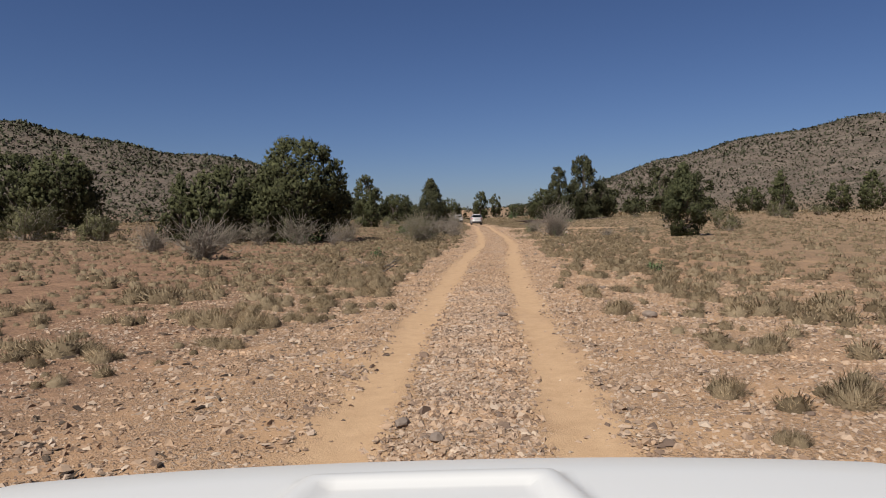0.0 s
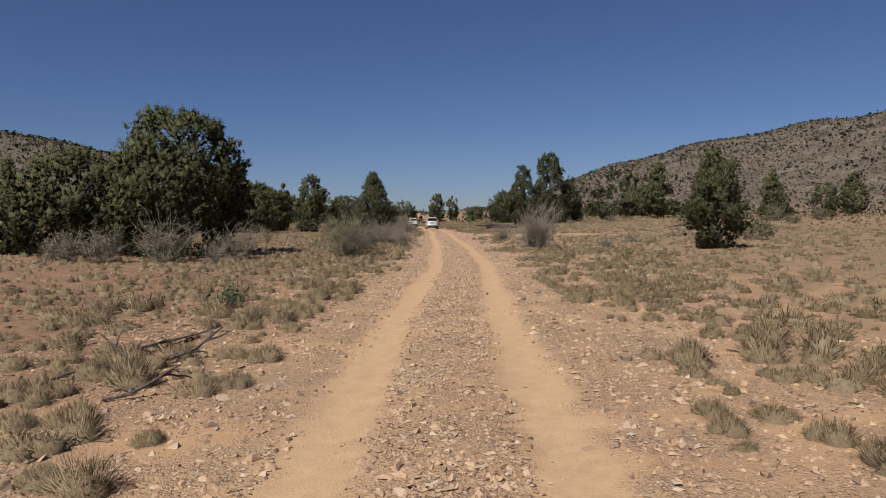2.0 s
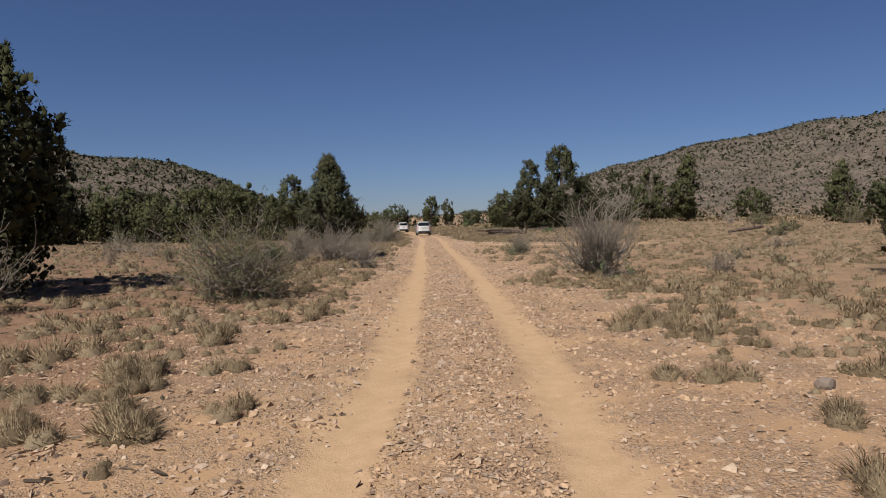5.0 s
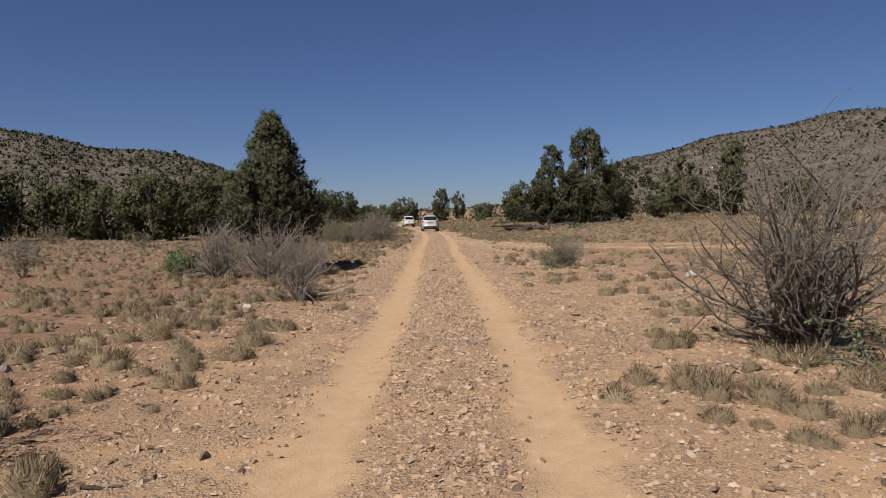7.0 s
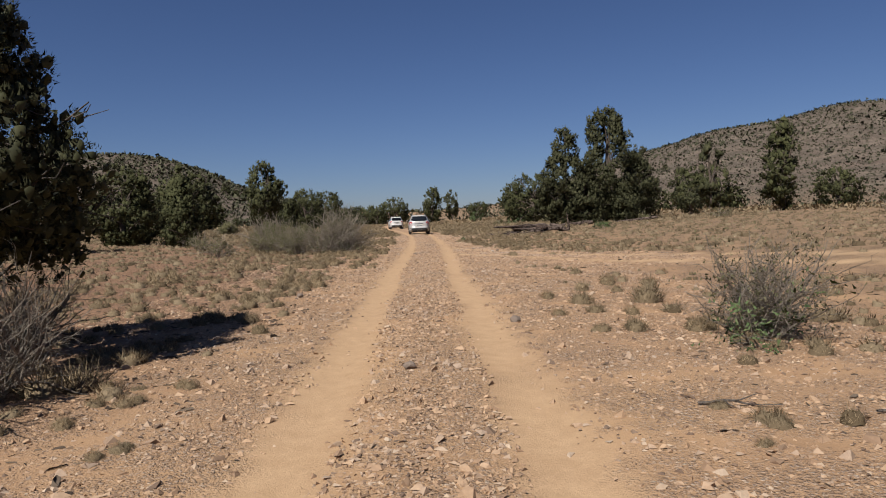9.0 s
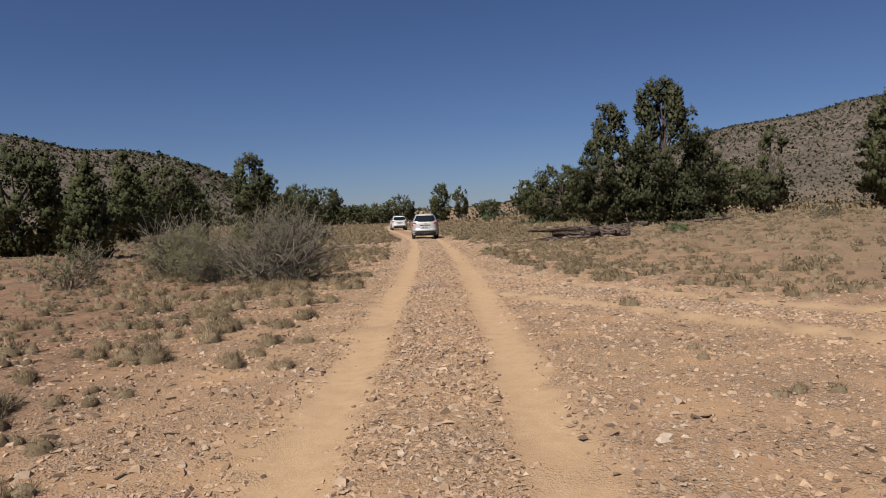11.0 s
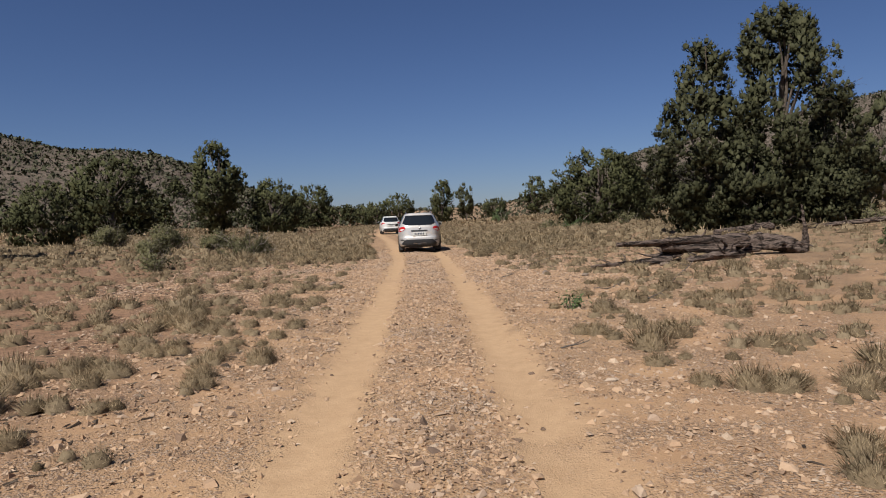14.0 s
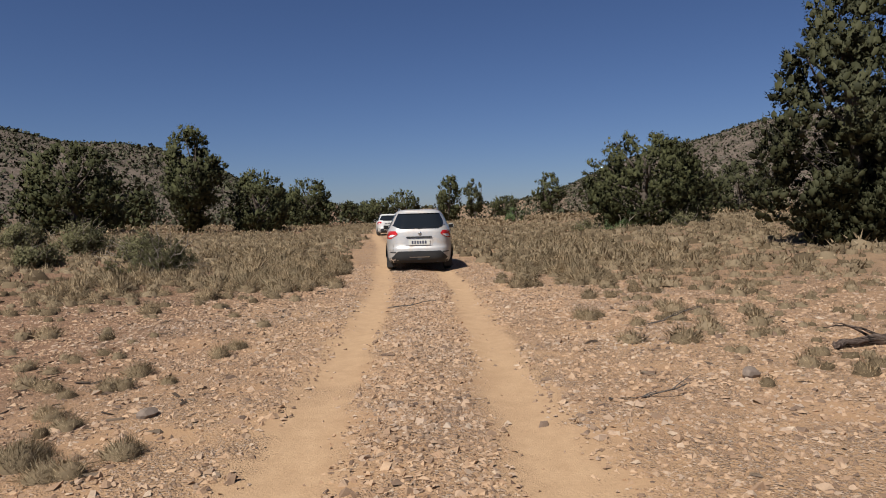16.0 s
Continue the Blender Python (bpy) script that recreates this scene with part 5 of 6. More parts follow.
PLATE = plain_material("pale_plate", (0.62, 0.6, 0.52), 0.45)
INK = plain_material("dark_ink", (0.06, 0.06, 0.09), 0.6)


class Shell:
    """A car body stacked from rounded rings: rows of height, half width, rear y, front y."""

    def __init__(self, rows, power=5.0):
        self.rows, self.power = rows, power

    def at(self, z):
        zs = [q[0] for q in self.rows]
        return [float(np.interp(z, zs, [q[i] for q in self.rows])) for i in (1, 2, 3)]

    def body(self, mat, name="body", n=64, fine=3):
        zs = []
        for a, b in zip(self.rows[:-1], self.rows[1:]):
            zs += [a[0] + (b[0] - a[0]) * i / fine for i in range(fine)]
        zs.append(self.rows[-1][0])
        bm = bmesh.new()
        rings = []
        for z in zs:
            w, y0, y1 = self.at(z)
            ring = []
            for k in range(n):
                t = 2 * math.pi * (k + 0.5) / n
                c, s = math.cos(t), math.sin(t)
                e = 2 / self.power
                ring.append(bm.verts.new((w * math.copysign(abs(c) ** e, c), (y0 + y1) / 2 + (y1 - y0) / 2 * math.copysign(abs(s) ** e, s), z)))
            rings.append(ring)
        for a, b in zip(rings[:-1], rings[1:]):
            for k in range(n):
                bm.faces.new((a[k], a[(k + 1) % n], b[(k + 1) % n], b[k]))
        bm.faces.new(rings[-1])
        bm.faces.new(list(reversed(rings[0])))
        return from_bm(name, bm, mat, True)

    def rear(self, x, z, out=0.006):
        w, y0, y1 = self.at(z)
        q = min(abs(x) / w, 0.998)
        return (x, (y0 + y1) / 2 - (y1 - y0) / 2 * (1 - q ** self.power) ** (1 / self.power) - out, z)

    def front(self, x, z, out=0.006):
        w, y0, y1 = self.at(z)
        q = min(abs(x) / w, 0.998)
        return (x, (y0 + y1) / 2 + (y1 - y0) / 2 * (1 - q ** self.power) ** (1 / self.power) + out, z)

    def flank(self, side, y, z, out=0.006):
        w, y0, y1 = self.at(z)
        q = min(abs(y - (y0 + y1) / 2) / ((y1 - y0) / 2), 0.998)
        return (side * (w * (1 - q ** self.power) ** (1 / self.power) + out), y, z)


def sheet(name, fn, rows, cols, mat, thick=0.012):
    """A curved panel from fn(u, v), u and v from 0 to 1, with turned-in edges."""
    verts = [fn(j / cols, i / rows) for i in range(rows + 1) for j in range(cols + 1)]
    faces = [(i * (cols + 1) + j, i * (cols + 1) + j + 1, (i + 1) * (cols + 1) + j + 1, (i + 1) * (cols + 1) + j) for i in range(rows) for j in range(cols)]
    return mesh_of(name, verts, faces, mat, True)


def block(name, lo, hi, mat, bevel=0.01):
    bm = bmesh.new()
    bmesh.ops.create_cube(bm, size=1)
    for v in bm.verts:
        v.co = Vector([(a + b) / 2 + c * (b - a) for a, b, c in zip(lo, hi, v.co)])
    if bevel:
        bmesh.ops.bevel(bm, geom=bm.edges[:], offset=bevel, segments=2, affect="EDGES")
    return from_bm(name, bm, mat, False)


def lathe(name, rings, mat, n=32):
    """A turned shape about the x axis, from rows of (x, radius)."""
    verts, faces = [], []
    for x, rad in rings:
        verts += [(x, rad * math.cos(2 * math.pi * k / n), rad * math.sin(2 * math.pi * k / n)) for k in range(n)]
    for i in range(len(rings) - 1):
        faces += [(i * n + k, i * n + (k + 1) % n, (i + 1) * n + (k + 1) % n, (i + 1) * n + k) for k in range(n)]
    return mesh_of(name, verts, faces, mat, True)


def wheel(root, x, y, rad):
    s = 1 if x > 0 else -1
    tyre = part("wheel", lathe("tyre", [(-0.11, rad * 0.62), (-0.12, rad * 0.9), (-0.09, rad * 0.985), (0, rad), (0.09, rad * 0.985), (0.12, rad * 0.9), (0.11, rad * 0.62)], RUBBER), root, "dusty black rubber tyre")
    tyre.location = (x, y, rad)
    part("rim", lathe("rim", [(s * 0.1, rad * 0.64), (s * 0.085, rad * 0.6), (s * 0.06, rad * 0.5), (s * 0.09, rad * 0.2), (s * 0.1, rad * 0.12), (s * 0.1, 0.001)], RIM), tyre, "silver alloy rim")


SUV_ROWS = [(0.25, 0.9, 0.10, 4.78), (0.33, 0.945, 0.03, 4.9), (0.42, 0.96, 0.01, 4.95), (0.55, 0.965, 0.0, 4.98), (0.66, 0.965, 0.01, 4.97), (0.72, 0.965, 0.05, 4.95), (0.95, 0.965, 0.08, 4.85),
            (1.02, 0.96, 0.09, 4.7), (1.12, 0.94, 0.11, 3.95), (1.2, 0.9, 0.14, 3.72), (1.3, 0.85, 0.2, 3.55), (1.5, 0.755, 0.33, 3.15), (1.64, 0.685, 0.42, 2.85),
            (1.7, 0.63, 0.44, 2.65), (1.735, 0.54, 0.52, 2.45), (1.75, 0.38, 0.7, 2.2)]


def suv(place, turn, paint, label):
    """A mid-size family SUV, seen from behind."""
    root = thing("suv_car", label, "car", place, turn, "cars driving along the track")
    sh = Shell(SUV_ROWS)
    part("body", sh.body(paint), root)
    # tailgate glass with swept corners
    def glass(u, v):
        z = 1.215 + v * 0.43
        w = np.interp(v, [0, 0.25, 0.45, 1], [0.54, 0.8, 0.79, 0.64])
        return sh.rear((u * 2 - 1) * w, z, 0.022)
    part("rear_window", sheet("rear_window", glass, 10, 16, GLASS), root, "dark tinted tailgate glass")
    part("spoiler", sheet("spoiler", lambda u, v: sh.rear((u * 2 - 1) * 0.6, 1.64 + v * 0.05, 0.05 * (1 - v) + 0.01), 3, 12, paint), root)
    part("wiper", tri_mesh("wiper", *tubes([[(-0.02, 0.135, 1.205, 0.012), (0.2, 0.15, 1.24, 0.01), (0.42, 0.17, 1.25, 0.008)]], 5), TRIM), root)
    for s in (-1, 1):
        def red(u, v, s=s):
            z = 0.93 + v * 0.22
            a, b = np.interp(v, [0, 0.6, 1], [0.8, 0.6, 0.66]), 0.955
            return sh.rear(s * (a + u * (b - a)), z, 0.015)
        lamp = part("tail_light", sheet("tail_light", red, 5, 8, RED), root, "red tail light")
        def clear(u, v, s=s):
            z = 0.975 + v * 0.07
            a, b = np.interp(v, [0, 1], [0.76, 0.66]), np.interp(v, [0, 1], [0.88, 0.82])
            return sh.rear(s * (a + u * (b - a)), z, 0.02)
        part("indicator_lens", sheet("indicator_lens", clear, 4, 6, CLEAR), lamp, "clear reversing lens")
        part("reflector", sheet("reflector", lambda u, v, s=s: sh.rear(s * (0.66 + 0.18 * u), 0.535 + 0.03 * v, 0.012), 2, 4, TRIM), root)
        part("bumper_corner", sheet("bumper_corner", lambda u, v, s=s: sh.rear(s * (0.74 + 0.2 * u), 0.6 + 0.2 * v * (1 - 0.2 * u), 0.02), 4, 6, paint), root)
        for y in (1.05, 3.88):
            arch = [(s * 0.955, y + 0.43 * math.cos(a), 0.38 + 0.43 * math.sin(a)) for a in np.linspace(0, math.pi, 15)]
            v = [(s * 0.972, p[1], p[2]) for p in arch] + [(s * 0.972, y, 0.36)]
            part("wheel_arch", mesh_of("wheel_arch", v, [(i, i + 1, 15) for i in range(14)], TRIM), root)
            wheel(root, s * 0.82, y, 0.375)
            part("mud_flap", block("mud_flap", (s * 0.82 - 0.13, y - 0.44, 0.1), (s * 0.82 + 0.13, y - 0.42, 0.42), RUBBER, 0.004), root)
        for y0, y1, name in ((0.62, 1.35, "quarter_window"), (1.42, 2.28, "rear_door_window"), (2.34, 3.1, "front_door_window")):
            def pane(u, v, s=s, y0=y0, y1=y1):
                z = 1.2 + v * 0.4
                return sh.flank(s, y0 + u * (y1 - y0) + 0.12 * v * (1 if y0 < 1 else -1 if y1 > 3 else 0), z, 0.008)
            part(name, sheet(name, pane, 6, 6, GLASS), root)
        mirror = part("door_mirror", block("door_mirror", (s * 0.95 if s > 0 else -1.14, 3.02, 1.14), (1.14 if s > 0 else s * 0.95, 3.2, 1.3), paint, 0.035), root)
        part("mirror_glass", block("mirror_glass", (s * 1.045 - 0.075, 3.008, 1.165), (s * 1.045 + 0.075, 3.016, 1.275), GLASS, 0.002), mirror)
        part("roof_rail", tri_mesh("roof_rail", *tubes([[(s * 0.56, 0.72, 1.71, 0.016), (s * 0.57, 0.8, 1.775, 0.018), (s * 0.58, 1.7, 1.79, 0.018), (s * 0.56, 2.5, 1.77, 0.018), (s * 0.55, 2.6, 1.71, 0.016)]], 8), CHROME, True), root)
        part("headlight", sheet("headlight", lambda u, v, s=s: sh.front(s * (0.55 + 0.38 * u), 0.82 + 0.13 * v, 0.01), 4, 6, CLEAR), root)
    part("front_grille", sheet("front_grille", lambda u, v: sh.front((u * 2 - 1) * 0.45, 0.62 + 0.3 * v, 0.012), 5, 10, TRIM), root)
    part("windscreen", sheet("windscreen", lambda u, v: sh.front((u * 2 - 1) * (0.8 - 0.17 * v), 1.16 + 0.46 * v, 0.01), 8, 12, GLASS), root)
    part("lower_bumper", sheet("lower_bumper", lambda u, v: sh.rear((u * 2 - 1) * np.interp(v, [0, 0.25, 0.4, 0.8, 1], [0.9, 0.93, 0.8, 0.68, 0.6]), 0.25 + 0.33 * v, 0.02), 6, 16, TRIM), root, "dark grey plastic lower bumper")
    part("skid_strip", sheet("skid_strip", lambda u, v: sh.rear((u * 2 - 1) * (0.26 + 0.03 * v), 0.4 + 0.02 * v, 0.03), 2, 12, CHROME), root)
    part("handle_strip", sheet("handle_strip", lambda u, v: sh.rear((u * 2 - 1) * 0.36, 0.945 + 0.045 * v, 0.03), 2, 10, TRIM), root, "dark handle strip over the number plate")
    part("badge", lathe("badge", [(0, 0.001), (0, 0.045), (0.01, 0.045), (0.01, 0.001)], CHROME, 20), root, "plain round chrome badge").matrix_basis = pose(0.02, 0.085, 1.075, 0, 0, -90)
    plate = part("number_plate", block("number_plate", (-0.3, 0.026, 0.745), (0.3, 0.04, 0.9), PLATE, 0.004), root, "pale number plate with dark bars")
    for k in range(6):
        part("bar", block("bar", (-0.21 + 0.073 * k, 0.021, 0.785), (-0.165 + 0.073 * k, 0.0255, 0.865), INK, 0), plate)
    part("plate_recess", sheet("plate_recess", lambda u, v: sh.rear((u * 2 - 1) * 0.38, 0.73 + 0.23 * v, 0.008), 3, 8, paint), root)
    part("exhaust_pipe", tri_mesh("exhaust_pipe", *tubes([[(0.5, 0.06, 0.29, 0.03), (0.5, 0.6, 0.3, 0.03)]], 10), CHROME, True), root)
    part("tow_hitch", block("tow_hitch", (-0.06, -0.03, 0.33), (0.06, 0.2, 0.4), TRIM, 0.008), root)
    part("antenna", tri_mesh("antenna", *tubes([[(0.05, 0.75, 1.73, 0.006), (0.05, 0.66, 1.93, 0.003)]], 5), TRIM), root)
    part("underbody", block("underbody", (-0.78, 0.35, 0.22), (0.78, 4.5, 0.36), TRIM, 0.02), root)
    return root


suv((2.33, 114.5, gz(2.33, 114.5) - 0.01), 2.0, SILVER, "silver family car with red tail lights, dusty, on the track")
suv((-1.2, 151.0, gz(-1.2, 151.0) - 0.01), 7.0, WHITE, "white family car farther along the dirt track")

# the white vehicle the camera starts from, standing at the head of the walk
OWN = (1.206, 0.113)
OWN_ROWS = [(0.36, 0.9, -3.05, 1.7), (0.5, 0.98, -3.1, 1.82), (0.7, 1.0, -3.12, 1.84), (0.86, 1.0, -3.12, 1.8), (0.93, 0.99, -3.1, 1.74), (0.96, 0.97, -3.1, 1.66)]
CAB_ROWS = [(0.94, 0.95, -3.08, 0.58), (1.12, 0.91, -3.06, 0.46), (1.3, 0.84, -3.0, 0.18), (1.5, 0.76, -2.9, -0.12), (1.66, 0.69, -2.8, -0.34), (1.74, 0.6, -2.7, -0.55), (1.77, 0.4, -2.5, -0.8)]


def own_car():
    root = thing("pickup_car", "white four-wheel-drive car with a raised hood panel, on the track", "car", (OWN[0], OWN[1], gz(OWN[0], OWN[1]) - 0.02), 2.3)
    low, cab = Shell(OWN_ROWS), Shell(CAB_ROWS)
    part("body", low.body(WHITE), root)
    part("cabin", cab.body(WHITE, "cabin"), root)
    part("windscreen", sheet("windscreen", lambda u, v: cab.front((u * 2 - 1) * (0.8 - 0.16 * v), 1.14 + 0.5 * v, 0.01), 8, 12, GLASS), root, "dark sloping windscreen")
    for s in (-1, 1):
        for y0, y1 in ((-2.7, -1.7), (-1.6, -0.75), (-0.7, -0.05)):
            part("side_window", sheet("side_window", lambda u, v: cab.flank(s, y0 + u * (y1 - y0) - 0.15 * v * (y1 > -0.1), 1.16 + 0.44 * v, 0.008), 5, 6, GLASS), root)
        for y in (0.95, -2.1):
            v = [(s * 1.006, y + 0.45 * math.cos(a), 0.4 + 0.45 * math.sin(a)) for a in np.linspace(0, math.pi, 15)] + [(s * 1.006, y, 0.38)]
            part("wheel_arch", mesh_of("wheel_arch", v, [(i, i + 1, 15) for i in range(14)], TRIM), root)
            wheel(root, s * 0.9, y, 0.39)
        part("headlight", sheet("headlight", lambda u, v: low.front(s * (0.55 + 0.35 * u), 0.74 + 0.16 * v, 0.012), 4, 6, CLEAR), root)
        part("tail_light", sheet("tail_light", lambda u, v: low.rear(s * (0.74 + 0.18 * u), 0.72 + 0.2 * v, 0.012), 4, 5, RED), root)
    part("front_grille", sheet("front_grille", lambda u, v: low.front((u * 2 - 1) * 0.5, 0.6 + 0.32 * v, 0.012), 5, 10, TRIM), root)

    # hood: crowned, rounding down to the nose, with a raised middle panel
    def hood_z(x, d):
        z = 1.108 + 0.008 * x - 0.045 * max(0, d - 0.4) ** 2 - 0.6 * max(0, d - 1.28) ** 2 - 0.03 * (abs(x) / 0.95) ** 2.2 - 0.3 * max(0, abs(x) - 0.93)
        half = 0.235 + 0.2 * (1.27 - d)
        inside = min(half - abs(x + 0.03), 1.27 - d)
        return z + 0.02 * float(smooth(-0.02, 0.02, inside)) - 0.014 * float(smooth(0.045, 0.075, inside))
    part("hood", sheet("hood", lambda u, v: ((u * 2 - 1) * 0.985, 0.44 + v * 1.2, hood_z((u * 2 - 1) * 0.985, 0.44 + v * 1.2)), 90, 120, WHITE), root, "white hood with a raised middle panel")
    return root


own_car()


# ---- fallen timber ----
def log(points, seed, label, snags=3, sides=26):
    """A weathered, fluted trunk along points of (x, y, height over ground, radius), with broken stubs."""
    r = np.random.default_rng(seed)
    x0, y0 = points[0][0], points[0][1]
    root = thing("fallen_log", label, "log", (x0, y0, gz(x0, y0)), 0, "fallen dead timber")
    pts = []
    for a, b in zip(points[:-1], points[1:]):
        for i in range(12):
            t = i / 12
            x, y, z, q = [a[k] * (1 - t) + b[k] * t for k in range(4)]
            pts.append((x - x0 + r.normal(0, 0.01), y - y0 + r.normal(0, 0.01), z + gz(x, y) - gz(x0, y0) + r.normal(0, 0.008), q * r.uniform(0.95, 1.05)))
    e = points[-1]
    pts.append((e[0] - x0, e[1] - y0, e[2] + gz(e[0], e[1]) - gz(x0, y0), e[3] * 0.7))
    v, f = tubes([pts], sides)
    turn = np.arange(len(v)) % sides * 2 * math.pi / sides + np.arange(len(v)) // sides * 0.03
    along = np.arange(len(v)) // sides
    flute = 1 + 0.14 * np.sin(turn * 3 + r.uniform(0, 6) + 0.04 * along) + 0.09 * np.sin(turn * 5 + r.uniform(0, 6) - 0.03 * along) + 0.05 * np.sin(turn * 9 + r.uniform(0, 6)) + r.normal(0, 0.03, len(v)) + np.repeat(r.normal(0, 0.05, sides)[None], len(pts), 0).ravel()
    axis = np.repeat(np.array([p[:3] for p in pts]), sides, 0)
    v = axis + (v - axis) * flute[:, None]
    part("trunk", tri_mesh("trunk", v, f, TIMBER, True), root)
    for ring in (v[:sides], v[len(v) - sides:]):
        part("broken_end", mesh_of("broken_end", ring.tolist(), [tuple(range(sides))], TIMBER), root)
    for k in range(snags):
        p = pts[int(r.integers(3, len(pts) - 2))]
        part("stub", tri_mesh("stub", *tubes([limb(r, p[:3], (r.normal(0, 1), r.normal(0, 1), r.uniform(0.0, 0.9)), r.uniform(0.3, 0.9), p[3] * 0.4, 5, 0.3, 0, 0.2)], 6), TIMBER, True), root)
    return root


log([(7.9, 102.6, 0.62, 0.05), (9.0, 103.0, 0.6, 0.09), (10.2, 103.3, 0.55, 0.16), (11.9, 103.5, 0.42, 0.19)], 1, "long brown weathered log propped on other fallen timber", 3)
log([(9.3, 103.1, 0.42, 0.07), (10.2, 103.2, 0.36, 0.1), (11.4, 103.3, 0.24, 0.13)], 2, "brown split log lying under a longer one", 4)
log([(7.2, 102.7, 0.05, 0.04), (8.3, 103.0, 0.07, 0.06), (9.6, 103.2, 0.12, 0.09)], 3, "dark cracked log lying on dry grass", 4)
log([(9.1, 103.5, 0.0, 0.13), (9.5, 103.5, 0.2, 0.16), (10.1, 103.6, 0.36, 0.13)], 4, "dark split root mass of a fallen tree", 8)
log([(9.9, 102.9, 0.04, 0.07), (10.7, 103.0, 0.14, 0.1), (11.6, 103.1, 0.1, 0.08)], 5, "short splintered log lying against other timber", 6)
log([(11.5, 103.9, 0.16, 0.2), (12.3, 103.7, 0.36, 0.24), (13.0, 103.4, 0.24, 0.21), (13.25, 103.2, 0.0, 0.15)], 6, "thick bent brown butt of a fallen trunk", 3)
log([(13.5, 103.6, -0.05, 0.14), (13.55, 103.55, 0.35, 0.09), (13.5, 103.5, 0.75, 0.05), (13.4, 103.5, 1.35, 0.02)], 6, "thin broken upright grey stump with a splintered spike", 4)
log([(15.0, 113.5, 0.15, 0.1), (18.0, 114.4, 0.2, 0.16)], 7, "grey fallen log under a clump of pines", 5)
log([(20.0, 114.0, 0.12, 0.08), (23.5, 113.2, 0.25, 0.14)], 8, "grey fallen log under a clump of pines", 5)
log([(24.0, 76.5, 0.08, 0.06), (27.0, 77.5, 0.3, 0.12)], 9, "grey fallen branch in dry grass", 5)


def stick(x, y, length, turn, seed, rad=0.012):
    r = np.random.default_rng(seed)
    root = thing("fallen_stick", "thin grey dead stick lying on the gravel", "stick", (x, y, gz(x, y) + 0.015), turn, "sticks on the ground")
    main = limb(r, (0, 0, 0), (1, 0, 0.02), length, rad, 7, 0.16, 0, 0.4)
    paths = [main] + [limb(r, main[k][:3], (1, r.normal(0, 0.9), r.uniform(-0.02, 0.3)), length * r.uniform(0.2, 0.4), rad * 0.6, 4, 0.2, 0, 0.4) for k in (2, 3, 5)]
    v, f = tubes(paths, 5)
    v[:, 2] = np.maximum(v[:, 2], -0.005)
    part("stem", tri_mesh("stem", v, f, DEAD, True), root)


for i, (x, y, L, a) in enumerate([(6.4, 95.6, 0.5, -8), (4.4, 91.9, 0.35, 20), (1.0, 83.4, 0.5, 70), (4.3, 100.9, 0.7, -15),
                                  (-0.9, 97.2, 0.6, 5), (-3.0, 62.2, 1.4, 8), (-2.2, 60.9, 1.0, -12), (6.0, 57.2, 0.9, 4), (4.9, 57.6, 0.6, -30), (8.0, 98.6, 0.9, 40), (6.2, 98.0, 0.7, -35),
                                  (-4.4, 48.4, 1.0, 12), (6.6, 44.4, 0.8, 60), (5.4, 45.6, 0.9, 25), (2.0, 107.0, 0.9, 3), (5.7, 104.5, 0.9, 12), (-0.6, 50.6, 0.6, 25), (1.0, 52.3, 0.35, -20), (-0.9, 51.9, 0.5, 70)]):
    stick(x, y, L, a, 60 + i, 0.012)
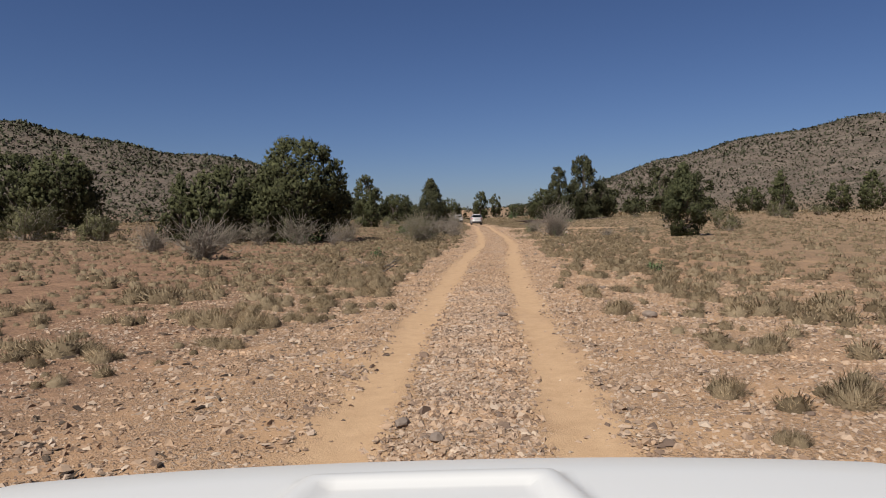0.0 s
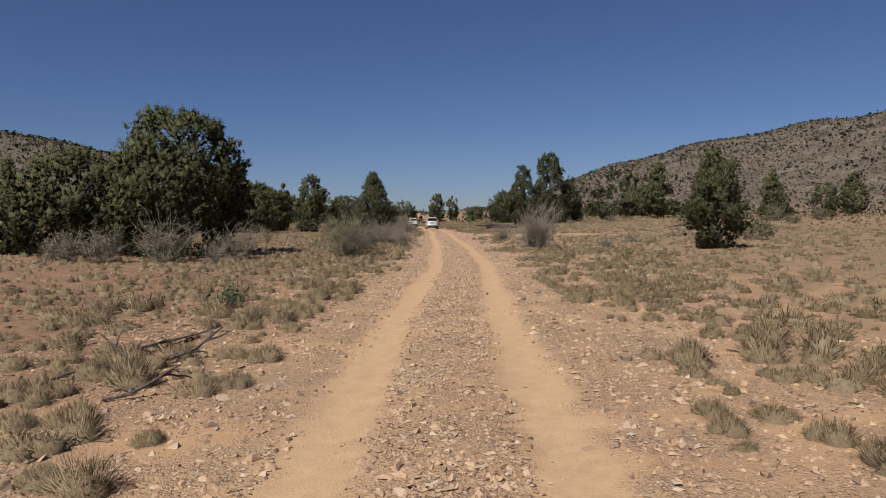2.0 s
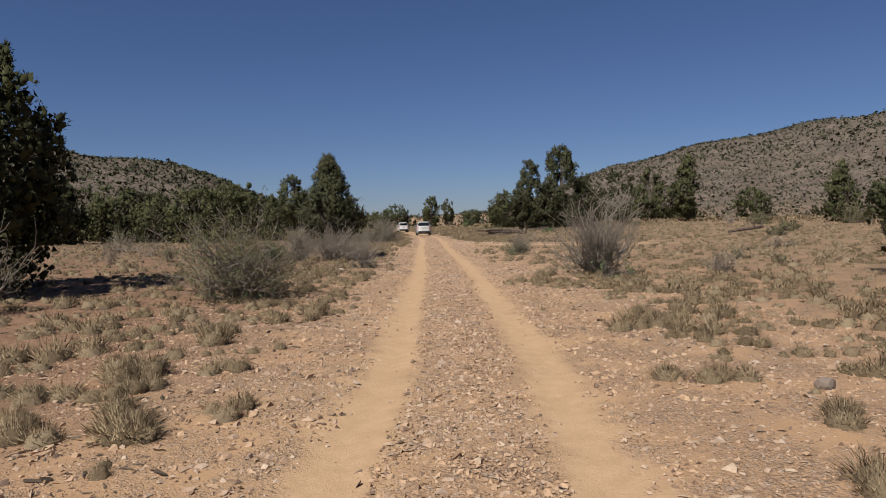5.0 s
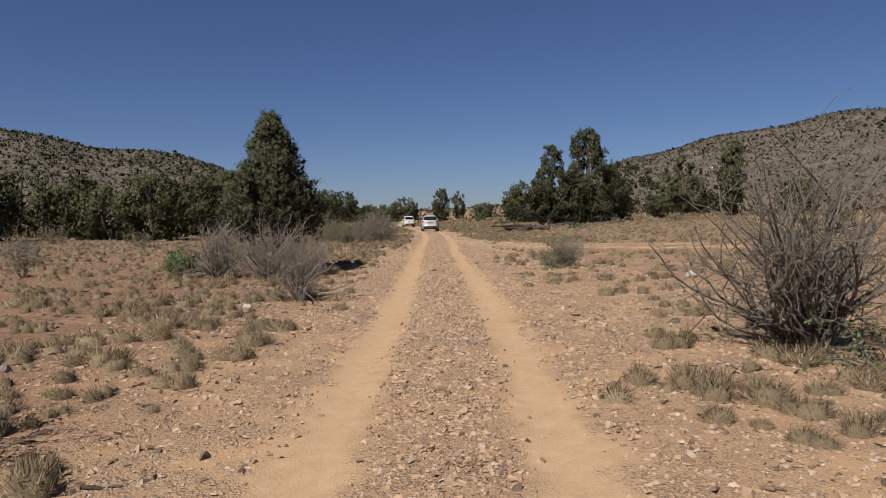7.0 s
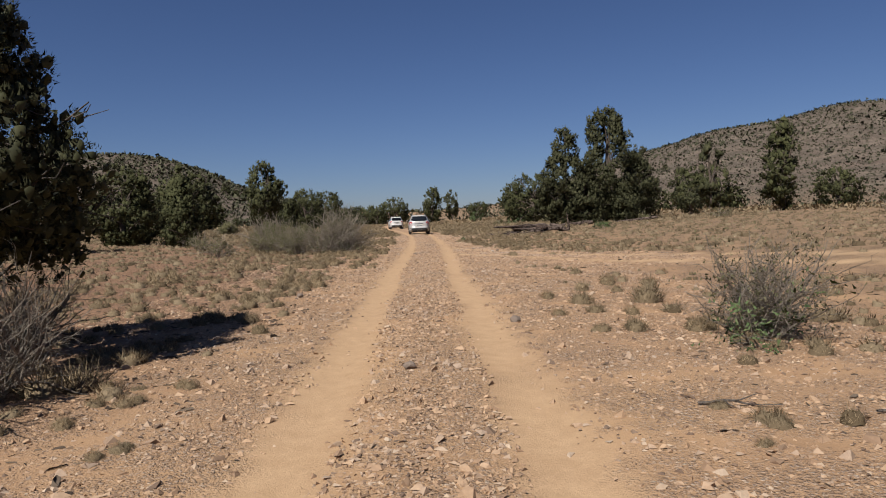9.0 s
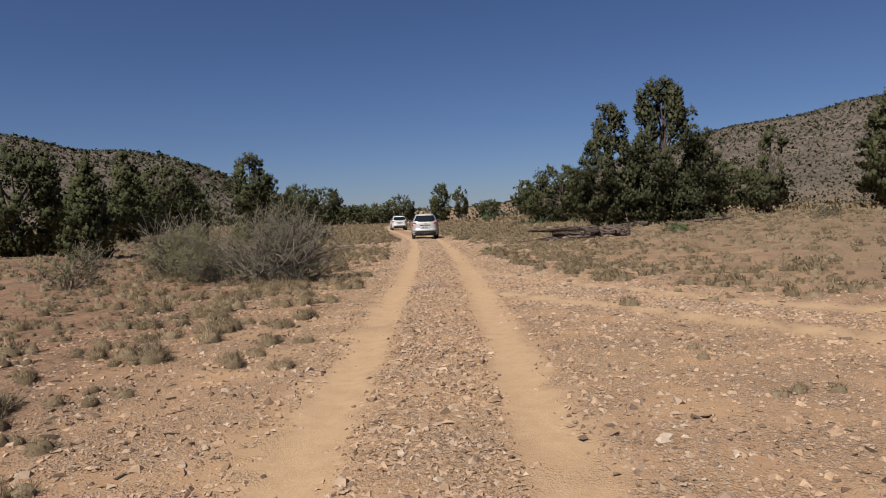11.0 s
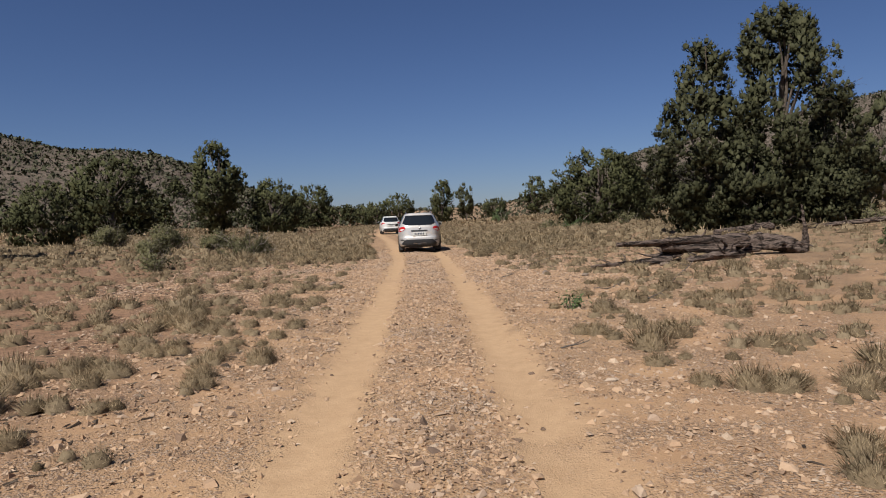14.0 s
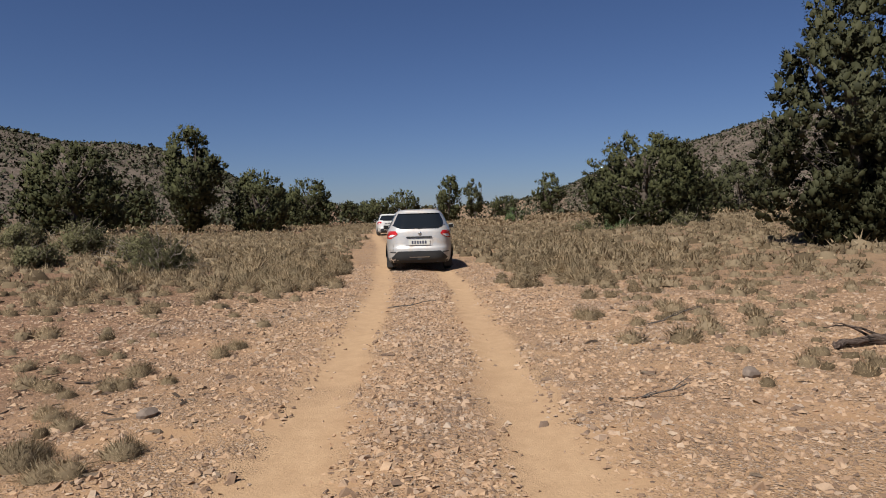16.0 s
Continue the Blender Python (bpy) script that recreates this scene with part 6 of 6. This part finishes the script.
# a heap of dead boughs beside the track
for i, (x, y, L, a, q) in enumerate([(-2.0, 20.5, 2.0, 75, 0.035), (-1.7, 20.2, 1.1, 30, 0.026), (-1.45, 18.8, 0.75, 15, 0.022), (-2.4, 19.3, 0.8, 35, 0.018), (-1.75, 19.5, 0.7, -20, 0.03),
                                     (-1.4, 19.5, 0.6, 60, 0.028), (-1.6, 20.0, 0.9, 120, 0.024), (-2.2, 21.0, 1.2, 60, 0.022), (-1.3, 19.1, 0.5, 140, 0.03)]):
    stick(x, y, L, a, 160 + i, q)


# ---- single stones ----
def boulder(x, y, size, seed, label):
    r = np.random.default_rng(seed)
    bm = bmesh.new()
    bmesh.ops.create_icosphere(bm, subdivisions=2, radius=size / 2)
    cut = [Vector(r.normal(0, 1, 3)).normalized() for _ in range(7)]
    for v in bm.verts:
        for c in cut:
            over = v.co.dot(c) - size * 0.36
            if over > 0:
                v.co -= c * over
        v.co = Vector((v.co.x * 1.2, v.co.y * 0.9, v.co.z * 0.7)) + Vector(r.normal(0, size * 0.012, 3))
    ob = new("stone", from_bm("stone", bm, PALE if "pale" in label else ROCK))
    ob.matrix_basis = pose(x, y, gz(x, y) + size * 0.17, 0, 0, float(r.uniform(0, 360)))
    tagged(ob, label, "stone", "single stones by the track")


for i, (x, y, s) in enumerate([(0.67, 5.2, 0.13), (0.95, 4.8, 0.12), (1.68, 10.7, 0.15), (3.88, 10.5, 0.2), (3.7, 14.6, 0.2), (3.95, 14.5, 0.12), (-1.33, 15.4, 0.2), (3.73, 26.9, 0.14), (3.29, 25.9, 0.12), (3.62, 20.2, 0.14),
                               (0.49, 100.8, 0.17), (6.99, 82.9, 0.15), (2.45, 80.9, 0.1), (2.62, 80.8, 0.07), (9.1, 102.3, 0.25), (5.0, 83.4, 0.13), (5.9, 81.5, 0.12), (2.7, 59.2, 0.14), (4.1, 62.0, 0.16), (0.4, 66.0, 0.15), (5.8, 101.6, 0.2), (6.6, 100.6, 0.16), (-1.9, 46.4, 0.18), (-2.9, 45.8, 0.22), (5.7, 34.0, 0.2), (-1.4, 33.0, 0.18)]):
    boulder(x, y, s, 900 + i, "dark grey angular stone on the gravel")
for i, (x, y, s) in enumerate([(-0.66, 51.35, 0.22), (5.6, 80.6, 0.14), (-3.4, 60.6, 0.14), (8.93, 55.65, 0.34)]):
    boulder(x, y, s, 960 + i, "pale cream angular stone on the gravel")
